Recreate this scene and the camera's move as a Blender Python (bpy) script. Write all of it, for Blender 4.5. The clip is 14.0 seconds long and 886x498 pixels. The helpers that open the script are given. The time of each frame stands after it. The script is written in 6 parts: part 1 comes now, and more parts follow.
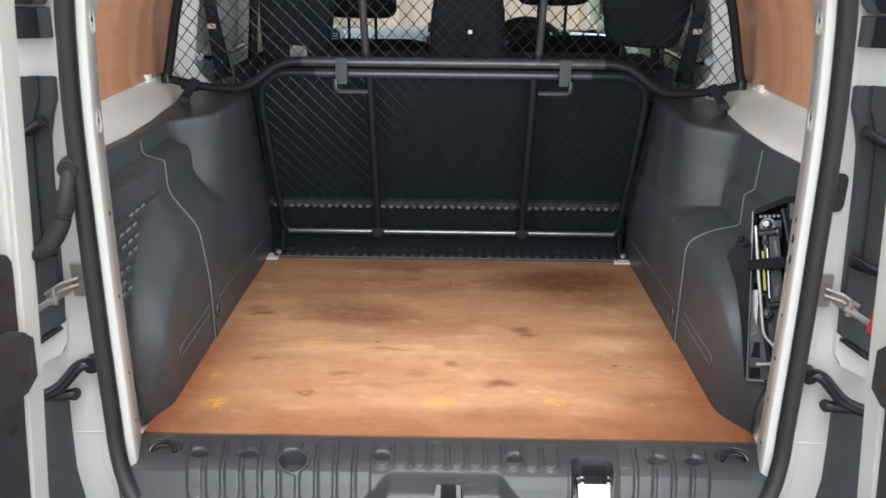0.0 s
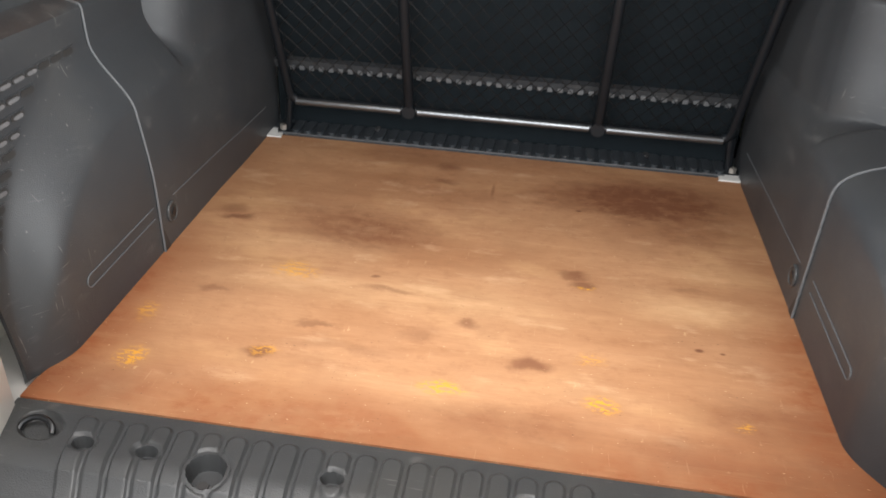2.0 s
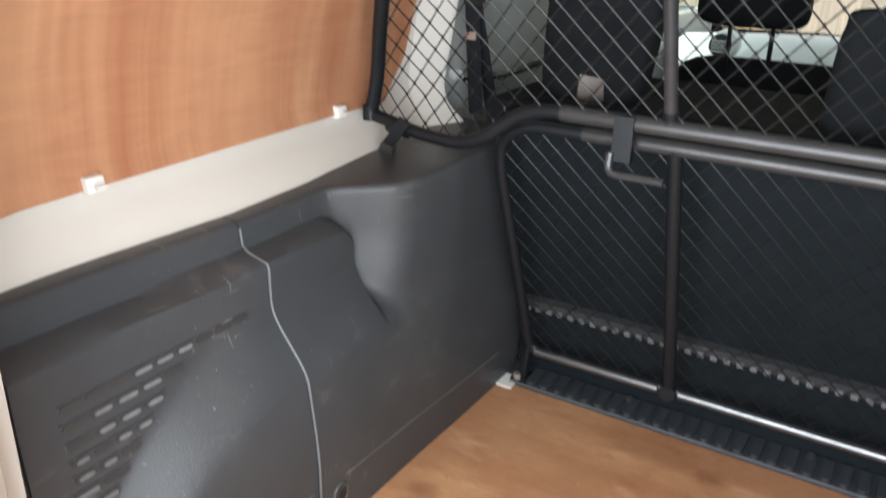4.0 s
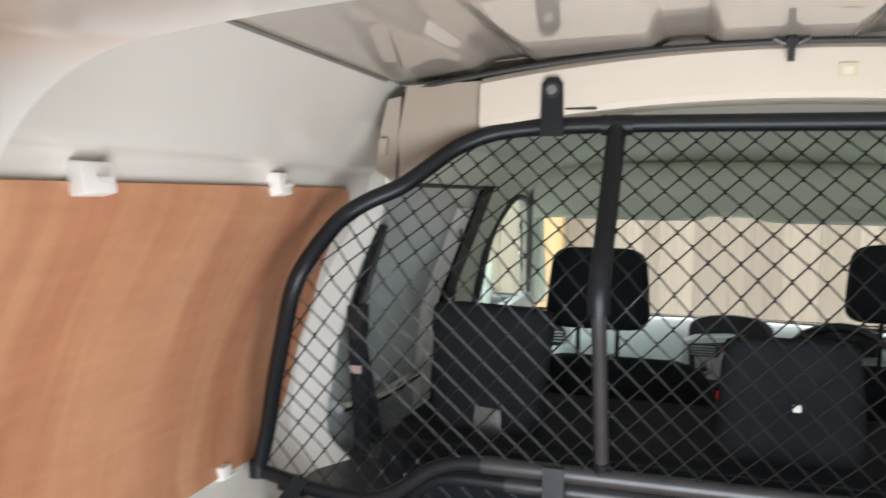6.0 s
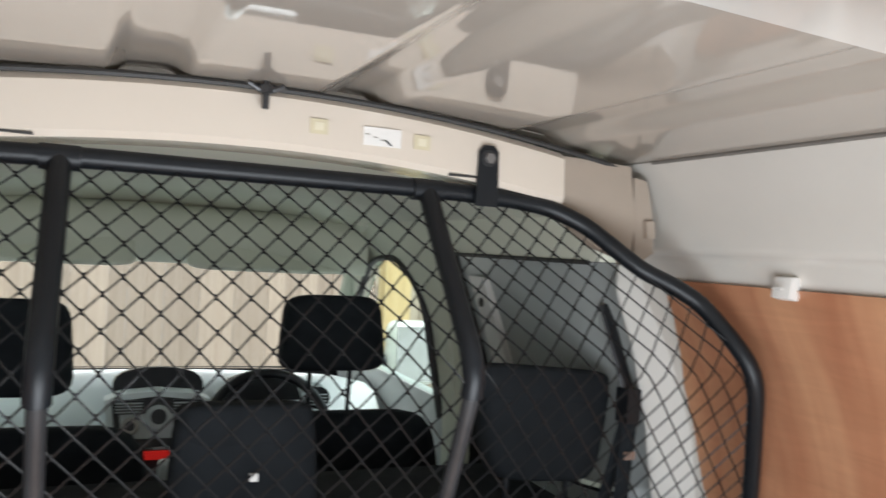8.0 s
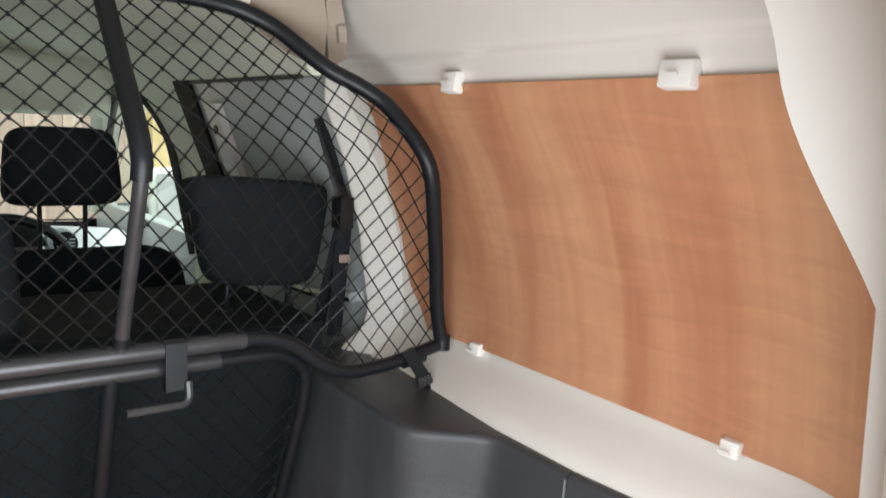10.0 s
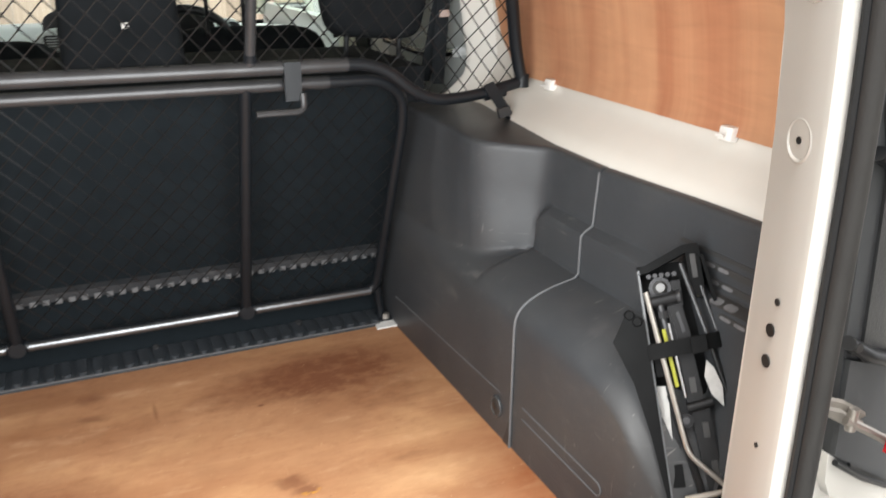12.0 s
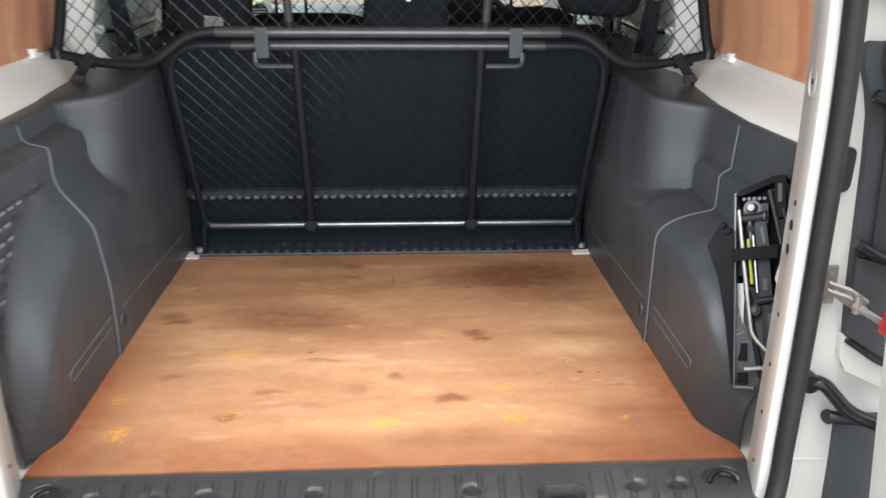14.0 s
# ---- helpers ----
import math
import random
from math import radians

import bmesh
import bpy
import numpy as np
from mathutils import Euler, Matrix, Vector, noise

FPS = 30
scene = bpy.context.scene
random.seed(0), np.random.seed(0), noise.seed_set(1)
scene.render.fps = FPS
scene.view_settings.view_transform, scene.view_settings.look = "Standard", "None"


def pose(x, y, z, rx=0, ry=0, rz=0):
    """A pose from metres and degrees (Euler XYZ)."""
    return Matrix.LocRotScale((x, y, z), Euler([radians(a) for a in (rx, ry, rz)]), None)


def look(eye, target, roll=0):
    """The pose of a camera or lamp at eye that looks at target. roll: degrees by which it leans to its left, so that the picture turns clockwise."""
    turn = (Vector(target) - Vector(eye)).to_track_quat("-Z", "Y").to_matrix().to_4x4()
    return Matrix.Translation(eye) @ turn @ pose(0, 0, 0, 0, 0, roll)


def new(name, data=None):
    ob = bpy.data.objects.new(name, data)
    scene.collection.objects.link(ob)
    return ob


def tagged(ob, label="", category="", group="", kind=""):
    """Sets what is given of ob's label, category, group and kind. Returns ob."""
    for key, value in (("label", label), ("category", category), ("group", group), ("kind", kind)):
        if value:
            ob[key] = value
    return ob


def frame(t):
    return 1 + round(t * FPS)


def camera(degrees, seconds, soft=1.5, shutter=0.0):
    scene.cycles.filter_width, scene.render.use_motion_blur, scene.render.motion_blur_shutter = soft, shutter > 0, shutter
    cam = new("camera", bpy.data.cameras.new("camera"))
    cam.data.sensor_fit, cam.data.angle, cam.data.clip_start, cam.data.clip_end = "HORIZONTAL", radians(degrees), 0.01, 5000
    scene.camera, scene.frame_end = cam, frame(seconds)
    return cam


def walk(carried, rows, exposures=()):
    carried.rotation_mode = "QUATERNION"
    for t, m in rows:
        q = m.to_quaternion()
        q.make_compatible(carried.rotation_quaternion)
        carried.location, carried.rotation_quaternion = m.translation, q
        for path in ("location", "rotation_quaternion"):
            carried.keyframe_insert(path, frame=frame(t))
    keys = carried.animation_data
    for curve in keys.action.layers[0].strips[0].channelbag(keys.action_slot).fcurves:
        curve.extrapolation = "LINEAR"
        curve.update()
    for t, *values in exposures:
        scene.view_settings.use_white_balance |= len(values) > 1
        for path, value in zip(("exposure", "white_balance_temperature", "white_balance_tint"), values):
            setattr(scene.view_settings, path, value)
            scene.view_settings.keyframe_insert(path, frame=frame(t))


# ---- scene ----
cam = camera(57.3, 14.0, shutter=0.4)
PATH = [
    (0, (0.0, -1.378, 0.889), (-0.019, 0.503, 0.21), 0.6),
    (0.5, (0.061, -1.242, 0.878), (-0.02, 0.62, 0.153), 0.6),
    (1, (0.122, -1.122, 0.86), (-0.02, 0.706, 0.061), 0.8),
    (1.5, (0.119, -0.975, 0.821), (-0.056, 0.8, -0.085), 1.7),
    (2, (0.095, -0.793, 0.798), (-0.118, 0.91, -0.229), 2.7),
    (2.5, (0.085, -0.671, 0.782), (-0.171, 0.961, -0.345), 4.1),
    (3, (0.133, -0.505, 0.796), (-0.413, 1.08, -0.294), 2.9),
    (3.5, (0.153, -0.372, 0.849), (-0.705, 1.172, -0.089), 1.1),
    (3.6, (0.156, -0.358, 0.859), (-0.76, 1.176, -0.039), 0.7),
    (3.7, (0.143, -0.351, 0.868), (-0.808, 1.185, 0.009), 0.5),
    (5.8, (-0.108, -0.335, 1.014), (-0.792, 1.536, 0.842), 0.7),
    (6, (-0.123, -0.314, 1.016), (-0.707, 1.593, 0.878), 0.9),
    (6.5, (-0.128, -0.216, 1.034), (-0.398, 1.764, 0.957), 1.5),
    (7, (-0.133, -0.175, 1.04), (-0.029, 1.822, 1.019), 2.3),
    (7.5, (-0.206, -0.143, 1.049), (0.298, 1.793, 1.04), 2.9),
    (8, (-0.186, -0.148, 1.034), (0.599, 1.692, 1.041), 3.3),
    (8.5, (-0.164, -0.185, 1.018), (0.859, 1.534, 1.008), 3.3),
    (9, (-0.139, -0.218, 1.004), (1.055, 1.384, 0.922), 2.9),
    (9.2, (-0.131, -0.229, 0.997), (1.103, 1.341, 0.87), 2.6),
    (11.3, (0.01, -0.493, 0.843), (1.008, 1.144, 0.274), -0.5),
    (11.5, (-0.02, -0.535, 0.835), (0.922, 1.122, 0.228), -0.1),
    (12, (-0.063, -0.629, 0.819), (0.72, 1.077, 0.13), 0.5),
    (12.5, (-0.012, -0.716, 0.798), (0.573, 1.047, 0.057), 0.7),
    (13, (0.075, -0.835, 0.793), (0.464, 0.976, 0.041), 0.6),
    (13.5, (0.06, -0.967, 0.813), (0.283, 0.878, 0.073), 0.5),
    (14, (0.013, -1.146, 0.821), (0.124, 0.722, 0.114), 0.5),
]
walk(cam, [(t, look(eye, target, roll)) for t, eye, target, roll in PATH],
     exposures=[(0, 1.15, 6000, 10), (1.5, 1.22, 6400, 10), (3.0, 1.32, 6550, 10), (3.5, 1.60, 6400, 10), (5.8, 1.38, 6200, 10), (9.2, 1.18, 6150, 10), (11.3, 1.62, 6600, 10), (12.5, 1.58, 6600, 10), (14, 1.40, 6150, 10)])
SKY_STRENGTH, SUN_STRENGTH, DOORWAY_WATTS = 0.15, 1.25, 5.8

# ---------------------------------------------------------------- light
world = bpy.data.worlds.new("sky")
scene.world = world
world.use_nodes = True
wn, wl = world.node_tree.nodes, world.node_tree.links
sky = wn.new("ShaderNodeTexSky")
sky.sky_type = "NISHITA"
sky.sun_disc = False
sky.sun_elevation = radians(74)
sky.sun_rotation = radians(180)
sky.air_density, sky.dust_density, sky.ozone_density = 1.0, 4.0, 1.0
grey = wn.new("ShaderNodeHueSaturation")
grey.inputs["Saturation"].default_value = 0.12  # thin cloud
wl.new(sky.outputs[0], grey.inputs["Color"])
wl.new(grey.outputs[0], wn["Background"].inputs[0])
wn["Background"].inputs[1].default_value = SKY_STRENGTH
sun_data = bpy.data.lights.new("sun", "SUN")
sun_data.energy, sun_data.angle, sun_data.color = SUN_STRENGTH, radians(45), (1.0, 0.955, 0.89)
sun = new("sun", sun_data)
# area lamp added in the rear opening to boost the sky's light inside
day_data = bpy.data.lights.new("doorway_fill", "AREA")
day_data.shape, day_data.size, day_data.size_y = "RECTANGLE", 0.84, 0.62
day_data.energy, day_data.color = DOORWAY_WATTS, (0.95, 0.98, 1.0)
day = new("doorway_fill", day_data)
day.matrix_world = look((0, -0.01, 0.58), (0, 1, 0.58))
sun.matrix_world = look((0.0, -1.72, 6.0), (0, 0, 0))


# ---------------------------------------------------------------- materials
def material(name, color, rough=0.5, metal=0.0, vary=0.12, scale=6.0, bump=0.0, bump_scale=200.0, tint=None, coat=0.0, spec=0.5, stretch=(1, 1, 1)):
    m = bpy.data.materials.new(name)
    m.use_nodes = True
    n, l = m.node_tree.nodes, m.node_tree.links
    b = n["Principled BSDF"]
    b.inputs["Roughness"].default_value = rough
    b.inputs["Metallic"].default_value = metal
    b.inputs["Coat Weight"].default_value = coat
    b.inputs["Specular IOR Level"].default_value = spec
    tc = n.new("ShaderNodeTexCoord")
    mp = n.new("ShaderNodeMapping")
    mp.inputs["Scale"].default_value = stretch
    l.new(tc.outputs["Object"], mp.inputs[0])
    big = n.new("ShaderNodeTexNoise")
    big.inputs["Scale"].default_value = scale
    big.inputs["Detail"].default_value = 6
    big.inputs["Roughness"].default_value = 0.65
    l.new(mp.outputs[0], big.inputs["Vector"])
    mix = n.new("ShaderNodeMix")
    mix.data_type = "RGBA"
    c2 = tint or tuple(c * (1 - vary) for c in color)
    c1 = tuple(min(1, c * (1 + vary * 0.5)) for c in color)
    mix.inputs["A"].default_value = (*c1, 1)
    mix.inputs["B"].default_value = (*c2, 1)
    l.new(big.outputs["Fac"], mix.inputs["Factor"])
    l.new(mix.outputs["Result"], b.inputs["Base Color"])
    rr = n.new("ShaderNodeMapRange")
    rr.inputs["To Min"].default_value = max(0.02, rough * 0.8)
    rr.inputs["To Max"].default_value = min(1, rough * 1.2)
    l.new(big.outputs["Fac"], rr.inputs["Value"])
    l.new(rr.outputs[0], b.inputs["Roughness"])
    if bump:
        fine = n.new("ShaderNodeTexNoise")
        fine.inputs["Scale"].default_value = bump_scale
        fine.inputs["Detail"].default_value = 3
        l.new(mp.outputs[0], fine.inputs["Vector"])
        bp = n.new("ShaderNodeBump")
        bp.inputs["Strength"].default_value = bump
        bp.inputs["Distance"].default_value = 0.002
        l.new(fine.outputs["Fac"], bp.inputs["Height"])
        l.new(bp.outputs[0], b.inputs["Normal"])
    return m


def wood(name, dark, light, along=(1.2, 9.0, 9.0), stains=0.0, rough=0.55, figure=0.0, fibre=1.0):
    """Rotary-cut veneer: long soft grain bands, fibres, dull stains, scuffs."""
    m = bpy.data.materials.new(name)
    m.use_nodes = True
    n, l = m.node_tree.nodes, m.node_tree.links
    b = n["Principled BSDF"]
    tc = n.new("ShaderNodeTexCoord")
    mp = n.new("ShaderNodeMapping")
    mp.inputs["Scale"].default_value = along
    l.new(tc.outputs["Object"], mp.inputs[0])
    big = n.new("ShaderNodeTexNoise")
    big.inputs["Scale"].default_value = 1.3
    big.inputs["Detail"].default_value = 7 if fibre >= 1 else 3
    big.inputs["Roughness"].default_value = 0.6
    big.inputs["Distortion"].default_value = 0.6
    l.new(mp.outputs[0], big.inputs["Vector"])
    ramp = n.new("ShaderNodeValToRGB")
    ramp.color_ramp.elements[0].position, ramp.color_ramp.elements[1].position = 0.3, 0.7
    ramp.color_ramp.elements[0].color, ramp.color_ramp.elements[1].color = (*dark, 1), (*light, 1)
    l.new(big.outputs["Fac"], ramp.inputs[0])
    fib = n.new("ShaderNodeTexNoise")
    fmap = n.new("ShaderNodeMapping")
    fmap.inputs["Scale"].default_value = tuple(a * (3 if a < 3 else 26) for a in along)
    l.new(tc.outputs["Object"], fmap.inputs[0])
    fib.inputs["Scale"].default_value = 1.0
    fib.inputs["Detail"].default_value = 4
    l.new(fmap.outputs[0], fib.inputs["Vector"])
    fr = n.new("ShaderNodeMapRange")
    fr.inputs["From Min"].default_value, fr.inputs["From Max"].default_value = 0.3, 0.7
    fr.inputs["To Min"].default_value, fr.inputs["To Max"].default_value = 1 - 0.14 * fibre, 1 + 0.08 * fibre
    l.new(fib.outputs["Fac"], fr.inputs["Value"])
    mul = n.new("ShaderNodeMix")
    mul.data_type, mul.blend_type = "RGBA", "MULTIPLY"
    mul.inputs["Factor"].default_value = 1.0
    l.new(ramp.outputs[0], mul.inputs["A"])
    l.new(fr.outputs[0], mul.inputs["B"])
    last = mul.outputs["Result"]
    if figure:
        gm = n.new("ShaderNodeMapping")
        gm.inputs["Scale"].default_value = (5, 7, 42)
        l.new(tc.outputs["Object"], gm.inputs[0])
        gt = n.new("ShaderNodeTexNoise")
        gt.inputs["Scale"].default_value, gt.inputs["Detail"].default_value, gt.inputs["Distortion"].default_value = 1.0, 4, 1.2
        l.new(gm.outputs[0], gt.inputs["Vector"])
        gr = n.new("ShaderNodeMapRange")
        for k, v in zip(("From Min", "From Max", "To Min", "To Max"), (0.3, 0.7, 1 - figure, 1 + figure * 0.5)):
            gr.inputs[k].default_value = v
        l.new(gt.outputs["Fac"], gr.inputs["Value"])
        gx = n.new("ShaderNodeMix")
        gx.data_type, gx.blend_type = "RGBA", "MULTIPLY"
        gx.inputs["Factor"].default_value = 1.0
        l.new(last, gx.inputs["A"])
        l.new(gr.outputs[0], gx.inputs["B"])
        last = gx.outputs["Result"]
    if stains:
        sp = n.new("ShaderNodeTexNoise")
        sp.inputs["Scale"].default_value = 9
        sp.inputs["Detail"].default_value = 5
        l.new(tc.outputs["Object"], sp.inputs["Vector"])
        sr = n.new("ShaderNodeValToRGB")
        sr.color_ramp.elements[0].position, sr.color_ramp.elements[1].position = 0.58, 0.75
        l.new(sp.outputs["Fac"], sr.inputs[0])
        sm = n.new("ShaderNodeMix")
        sm.data_type, sm.blend_type = "RGBA", "MULTIPLY"
        sm.inputs["B"].default_value = (0.62, 0.5, 0.42, 1)
        sf = n.new("ShaderNodeMath")
        sf.operation = "MULTIPLY"
        sf.inputs[1].default_value = stains
        l.new(sr.outputs[0], sf.inputs[0])
        l.new(sf.outputs[0], sm.inputs["Factor"])
        l.new(last, sm.inputs["A"])
        last = sm.outputs["Result"]
    l.new(last, b.inputs["Base Color"])
    b.inputs["Roughness"].default_value = rough
    bp = n.new("ShaderNodeBump")
    bp.inputs["Strength"].default_value = 0.25
    bp.inputs["Distance"].default_value = 0.001
    l.new(fib.outputs["Fac"], bp.inputs["Height"])
    l.new(bp.outputs[0], b.inputs["Normal"])
    return m


# darker patches, one a band along the far edge, then spills and scuffs on the floor board: x, y, half width, half
# depth, strength
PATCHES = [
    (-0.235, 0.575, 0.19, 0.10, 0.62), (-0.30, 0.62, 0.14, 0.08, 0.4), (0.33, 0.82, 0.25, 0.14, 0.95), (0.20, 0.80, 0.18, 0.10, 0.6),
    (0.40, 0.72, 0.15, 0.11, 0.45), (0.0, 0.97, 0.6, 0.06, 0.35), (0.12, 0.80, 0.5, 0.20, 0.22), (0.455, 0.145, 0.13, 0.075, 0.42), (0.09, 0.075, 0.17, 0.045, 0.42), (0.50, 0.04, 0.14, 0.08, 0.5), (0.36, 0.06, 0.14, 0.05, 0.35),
]
SPILLS = [
    (-0.111, 0.90, 0.04, 0.035, 0.6), (-0.108, 0.818, 0.035, 0.018, 0.6), (-0.2, 0.92, 0.16, 0.05, 0.3), (-0.515, 0.60, 0.035, 0.025, 0.5),
    (-0.492, 0.568, 0.035, 0.014, 0.75), (0.18, 0.487, 0.035, 0.02, 0.7), (0.20, 0.462, 0.03, 0.018, 0.7), (0.114, 0.213, 0.034, 0.022, 0.75),
    (-0.308, 0.166, 0.034, 0.016, 0.75), (-0.442, 0.314, 0.04, 0.012, 0.5), (-0.143, 0.371, 0.055, 0.010, 0.45), (0.006, 0.30, 0.02, 0.018, 0.55),
    (-0.069, 0.257, 0.035, 0.025, 0.35), (-0.244, 0.253, 0.04, 0.010, 0.5), (-0.177, 0.199, 0.12, 0.018, 0.3),
    (0.386, 0.478, 0.05, 0.01, 0.3), (-0.526, 0.05, 0.10, 0.06, 0.3), (-0.173, 0.407, 0.014, 0.006, 0.7),
    (0.383, 0.302, 0.009, 0.006, 1.0), (0.187, 0.745, 0.008, 0.005, 1.0), (0.42, 0.30, 0.006, 0.004, 0.8), (0.0, 0.80, 0.005, 0.04, 0.5),
]
CREAM_SPOTS = [(-0.09, 0.11, 0.22, 0.05, 0.30), (0.16, 0.16, 0.20, 0.04, 0.2), (-0.10, 0.36, 0.40, 0.06, 0.4), (0.38, 0.42, 0.22, 0.06, 0.45), (-0.34, 0.50, 0.2, 0.05, 0.3)]
YELLOWS = [(-0.015, 0.130, 0.042, 0.016, 1.0), (0.223, 0.135, 0.030, 0.020, 1.0), (-0.49, 0.113, 0.026, 0.03, 1.0), (-0.316, 0.40, 0.05, 0.03, 0.7), (0.205, 0.452, 0.022, 0.007, 1.0), (0.43, 0.13, 0.02, 0.012, 0.7), (-0.30, 0.172, 0.03, 0.014, 0.7), (0.21, 0.24, 0.03, 0.02, 0.6), (-0.52, 0.23, 0.02, 0.03, 0.6)]


def floor_wood():
    """Worn shuttering plywood: pale tan face, faint grain across, orange worn edge, spills and yellow paint flecks."""
    m = bpy.data.materials.new("stained_plywood")
    m.use_nodes = True
    n, l = m.node_tree.nodes, m.node_tree.links
    b = n["Principled BSDF"]
    tc = n.new("ShaderNodeTexCoord")
    obj = tc.outputs["Object"]

    def noisy(scale, detail, stretch=(1, 1, 1), rough=0.6, distort=0.0):
        mp = n.new("ShaderNodeMapping")
        mp.inputs["Scale"].default_value = stretch
        l.new(obj, mp.inputs[0])
        t = n.new("ShaderNodeTexNoise")
        t.inputs["Scale"].default_value, t.inputs["Detail"].default_value = scale, detail
        t.inputs["Roughness"].default_value, t.inputs["Distortion"].default_value = rough, distort
        l.new(mp.outputs[0], t.inputs["Vector"])
        return t

    def ranged(sock, a, bb, c, d):
        r = n.new("ShaderNodeMapRange")
        r.interpolation_type = "SMOOTHSTEP"
        for k, v in zip(("From Min", "From Max", "To Min", "To Max"), (a, bb, c, d)):
            r.inputs[k].default_value = v
        l.new(sock, r.inputs["Value"])
        return r.outputs[0]

    def math2(op, s1, s2):
        q = n.new("ShaderNodeMath")
        q.operation = op
        for k, s in enumerate((s1, s2)):
            if isinstance(s, float):
                q.inputs[k].default_value = s
            else:
                l.new(s, q.inputs[k])
        return q.outputs[0]

    def blend(fac, a_sock, color, mode="MIX"):
        x = n.new("ShaderNodeMix")
        x.data_type, x.blend_type = "RGBA", mode
        l.new(fac, x.inputs["Factor"])
        l.new(a_sock, x.inputs["A"])
        x.inputs["B"].default_value = (*color, 1)
        return x.outputs["Result"]

    grain = noisy(1.2, 6, (1.8, 9, 9), distort=0.5)
    ramp = n.new("ShaderNodeValToRGB")
    e = ramp.color_ramp.elements
    e[0].position, e[1].position = 0.28, 0.72
    e[0].color, e[1].color = (0.315, 0.148, 0.070, 1), (0.475, 0.258, 0.134, 1)
    l.new(grain.outputs["Fac"], ramp.inputs[0])
    col = ramp.outputs[0]
    # warped coordinates, for ragged outlines
    warp = noisy(16, 4)
    wv = n.new("ShaderNodeVectorMath")
    wv.operation = "SCALE"
    wv.inputs["Scale"].default_value = 0.05
    sub = n.new("ShaderNodeVectorMath")
    sub.operation = "SUBTRACT"
    sub.inputs[1].default_value = (0.5, 0.5, 0.5)
    l.new(warp.outputs["Color"], sub.inputs[0])
    l.new(sub.outputs[0], wv.inputs[0])
    add = n.new("ShaderNodeVectorMath")
    l.new(obj, add.inputs[0])
    l.new(wv.outputs[0], add.inputs[1])
    warped = add.outputs[0]

    def spots(table):
        total = None
        for x, y, rx, ry, s in table:
            mp = n.new("ShaderNodeMapping")
            mp.inputs["Location"].default_value = (-x / rx, -y / ry, 0)
            mp.inputs["Scale"].default_value = (1 / rx, 1 / ry, 0)
            l.new(warped if rx > 0.012 else obj, mp.inputs[0])
            ln = n.new("ShaderNodeVectorMath")
            ln.operation = "LENGTH"
            l.new(mp.outputs[0], ln.inputs[0])
            f = ranged(ln.outputs["Value"], 0.26, 1.18, s, 0.0)
            total = f if total is None else math2("MAXIMUM", total, f)
        return total

    sx = n.new("ShaderNodeSeparateXYZ")
    l.new(warped, sx.inputs[0])
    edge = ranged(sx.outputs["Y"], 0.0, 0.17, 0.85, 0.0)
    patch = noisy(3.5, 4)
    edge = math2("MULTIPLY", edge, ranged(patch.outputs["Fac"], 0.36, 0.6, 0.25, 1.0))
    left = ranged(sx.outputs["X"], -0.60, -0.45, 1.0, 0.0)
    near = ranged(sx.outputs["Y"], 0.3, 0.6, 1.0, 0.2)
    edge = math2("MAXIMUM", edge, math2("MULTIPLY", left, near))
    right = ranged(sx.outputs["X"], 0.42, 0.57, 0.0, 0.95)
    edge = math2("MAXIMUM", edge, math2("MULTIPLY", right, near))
    mottle = noisy(26, 8, (1, 1.6, 1), 0.7)
    col = blend(ranged(mottle.outputs["Fac"], 0.48, 0.70, 0.0, 0.42), col, (0.27, 0.118, 0.055))
    cream = noisy(3.2, 5, (1, 1.8, 1))
    col = blend(ranged(cream.outputs["Fac"], 0.50, 0.66, 0.0, 0.32), col, (0.62, 0.375, 0.185))
    dull = noisy(5, 5)
    col = blend(ranged(dull.outputs["Fac"], 0.46, 0.72, 0.0, 0.5), col, (0.30, 0.15, 0.075))
    pale = noisy(7, 6, (1, 2.5, 1))
    col = blend(ranged(pale.outputs["Fac"], 0.55, 0.72, 0.0, 0.45), col, (0.62, 0.40, 0.235))
    # cream spots on the veneer; the front ones paint brighter light into the colour
    col = blend(math2("MULTIPLY", spots(CREAM_SPOTS), ranged(pale.outputs["Fac"], 0.32, 0.62, 0.35, 1.0)), col, (0.60, 0.37, 0.195))
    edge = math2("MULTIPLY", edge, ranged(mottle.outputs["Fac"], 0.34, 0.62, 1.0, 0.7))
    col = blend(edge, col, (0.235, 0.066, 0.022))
    # long dark and pale streaks along the veneer
    streak = noisy(1.0, 5, (2.6, 46, 1), 0.65, 0.4)
    col = blend(ranged(streak.outputs["Fac"], 0.54, 0.72, 0.0, 0.24), col, (0.29, 0.125, 0.058))
    col = blend(ranged(streak.outputs["Fac"], 0.44, 0.30, 0.0, 0.12), col, (0.58, 0.36, 0.20))
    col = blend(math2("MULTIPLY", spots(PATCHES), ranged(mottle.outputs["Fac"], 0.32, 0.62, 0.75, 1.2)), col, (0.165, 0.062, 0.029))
    col = blend(math2("MULTIPLY", spots(SPILLS), 1.0), col, (0.150, 0.056, 0.028))
    flake = noisy(1.0, 4, (75, 150, 1), 0.7)
    col = blend(math2("MULTIPLY", spots(YELLOWS), ranged(flake.outputs["Fac"], 0.48, 0.54, 0.0, 0.9)), col, (0.66, 0.31, 0.02))
    fine = noisy(1.0, 3, (30, 190, 190))
    col = blend(ranged(fine.outputs["Fac"], 0.35, 0.7, 0.0, 0.13), col, (0.25, 0.12, 0.06))
    specks = noisy(90, 2)
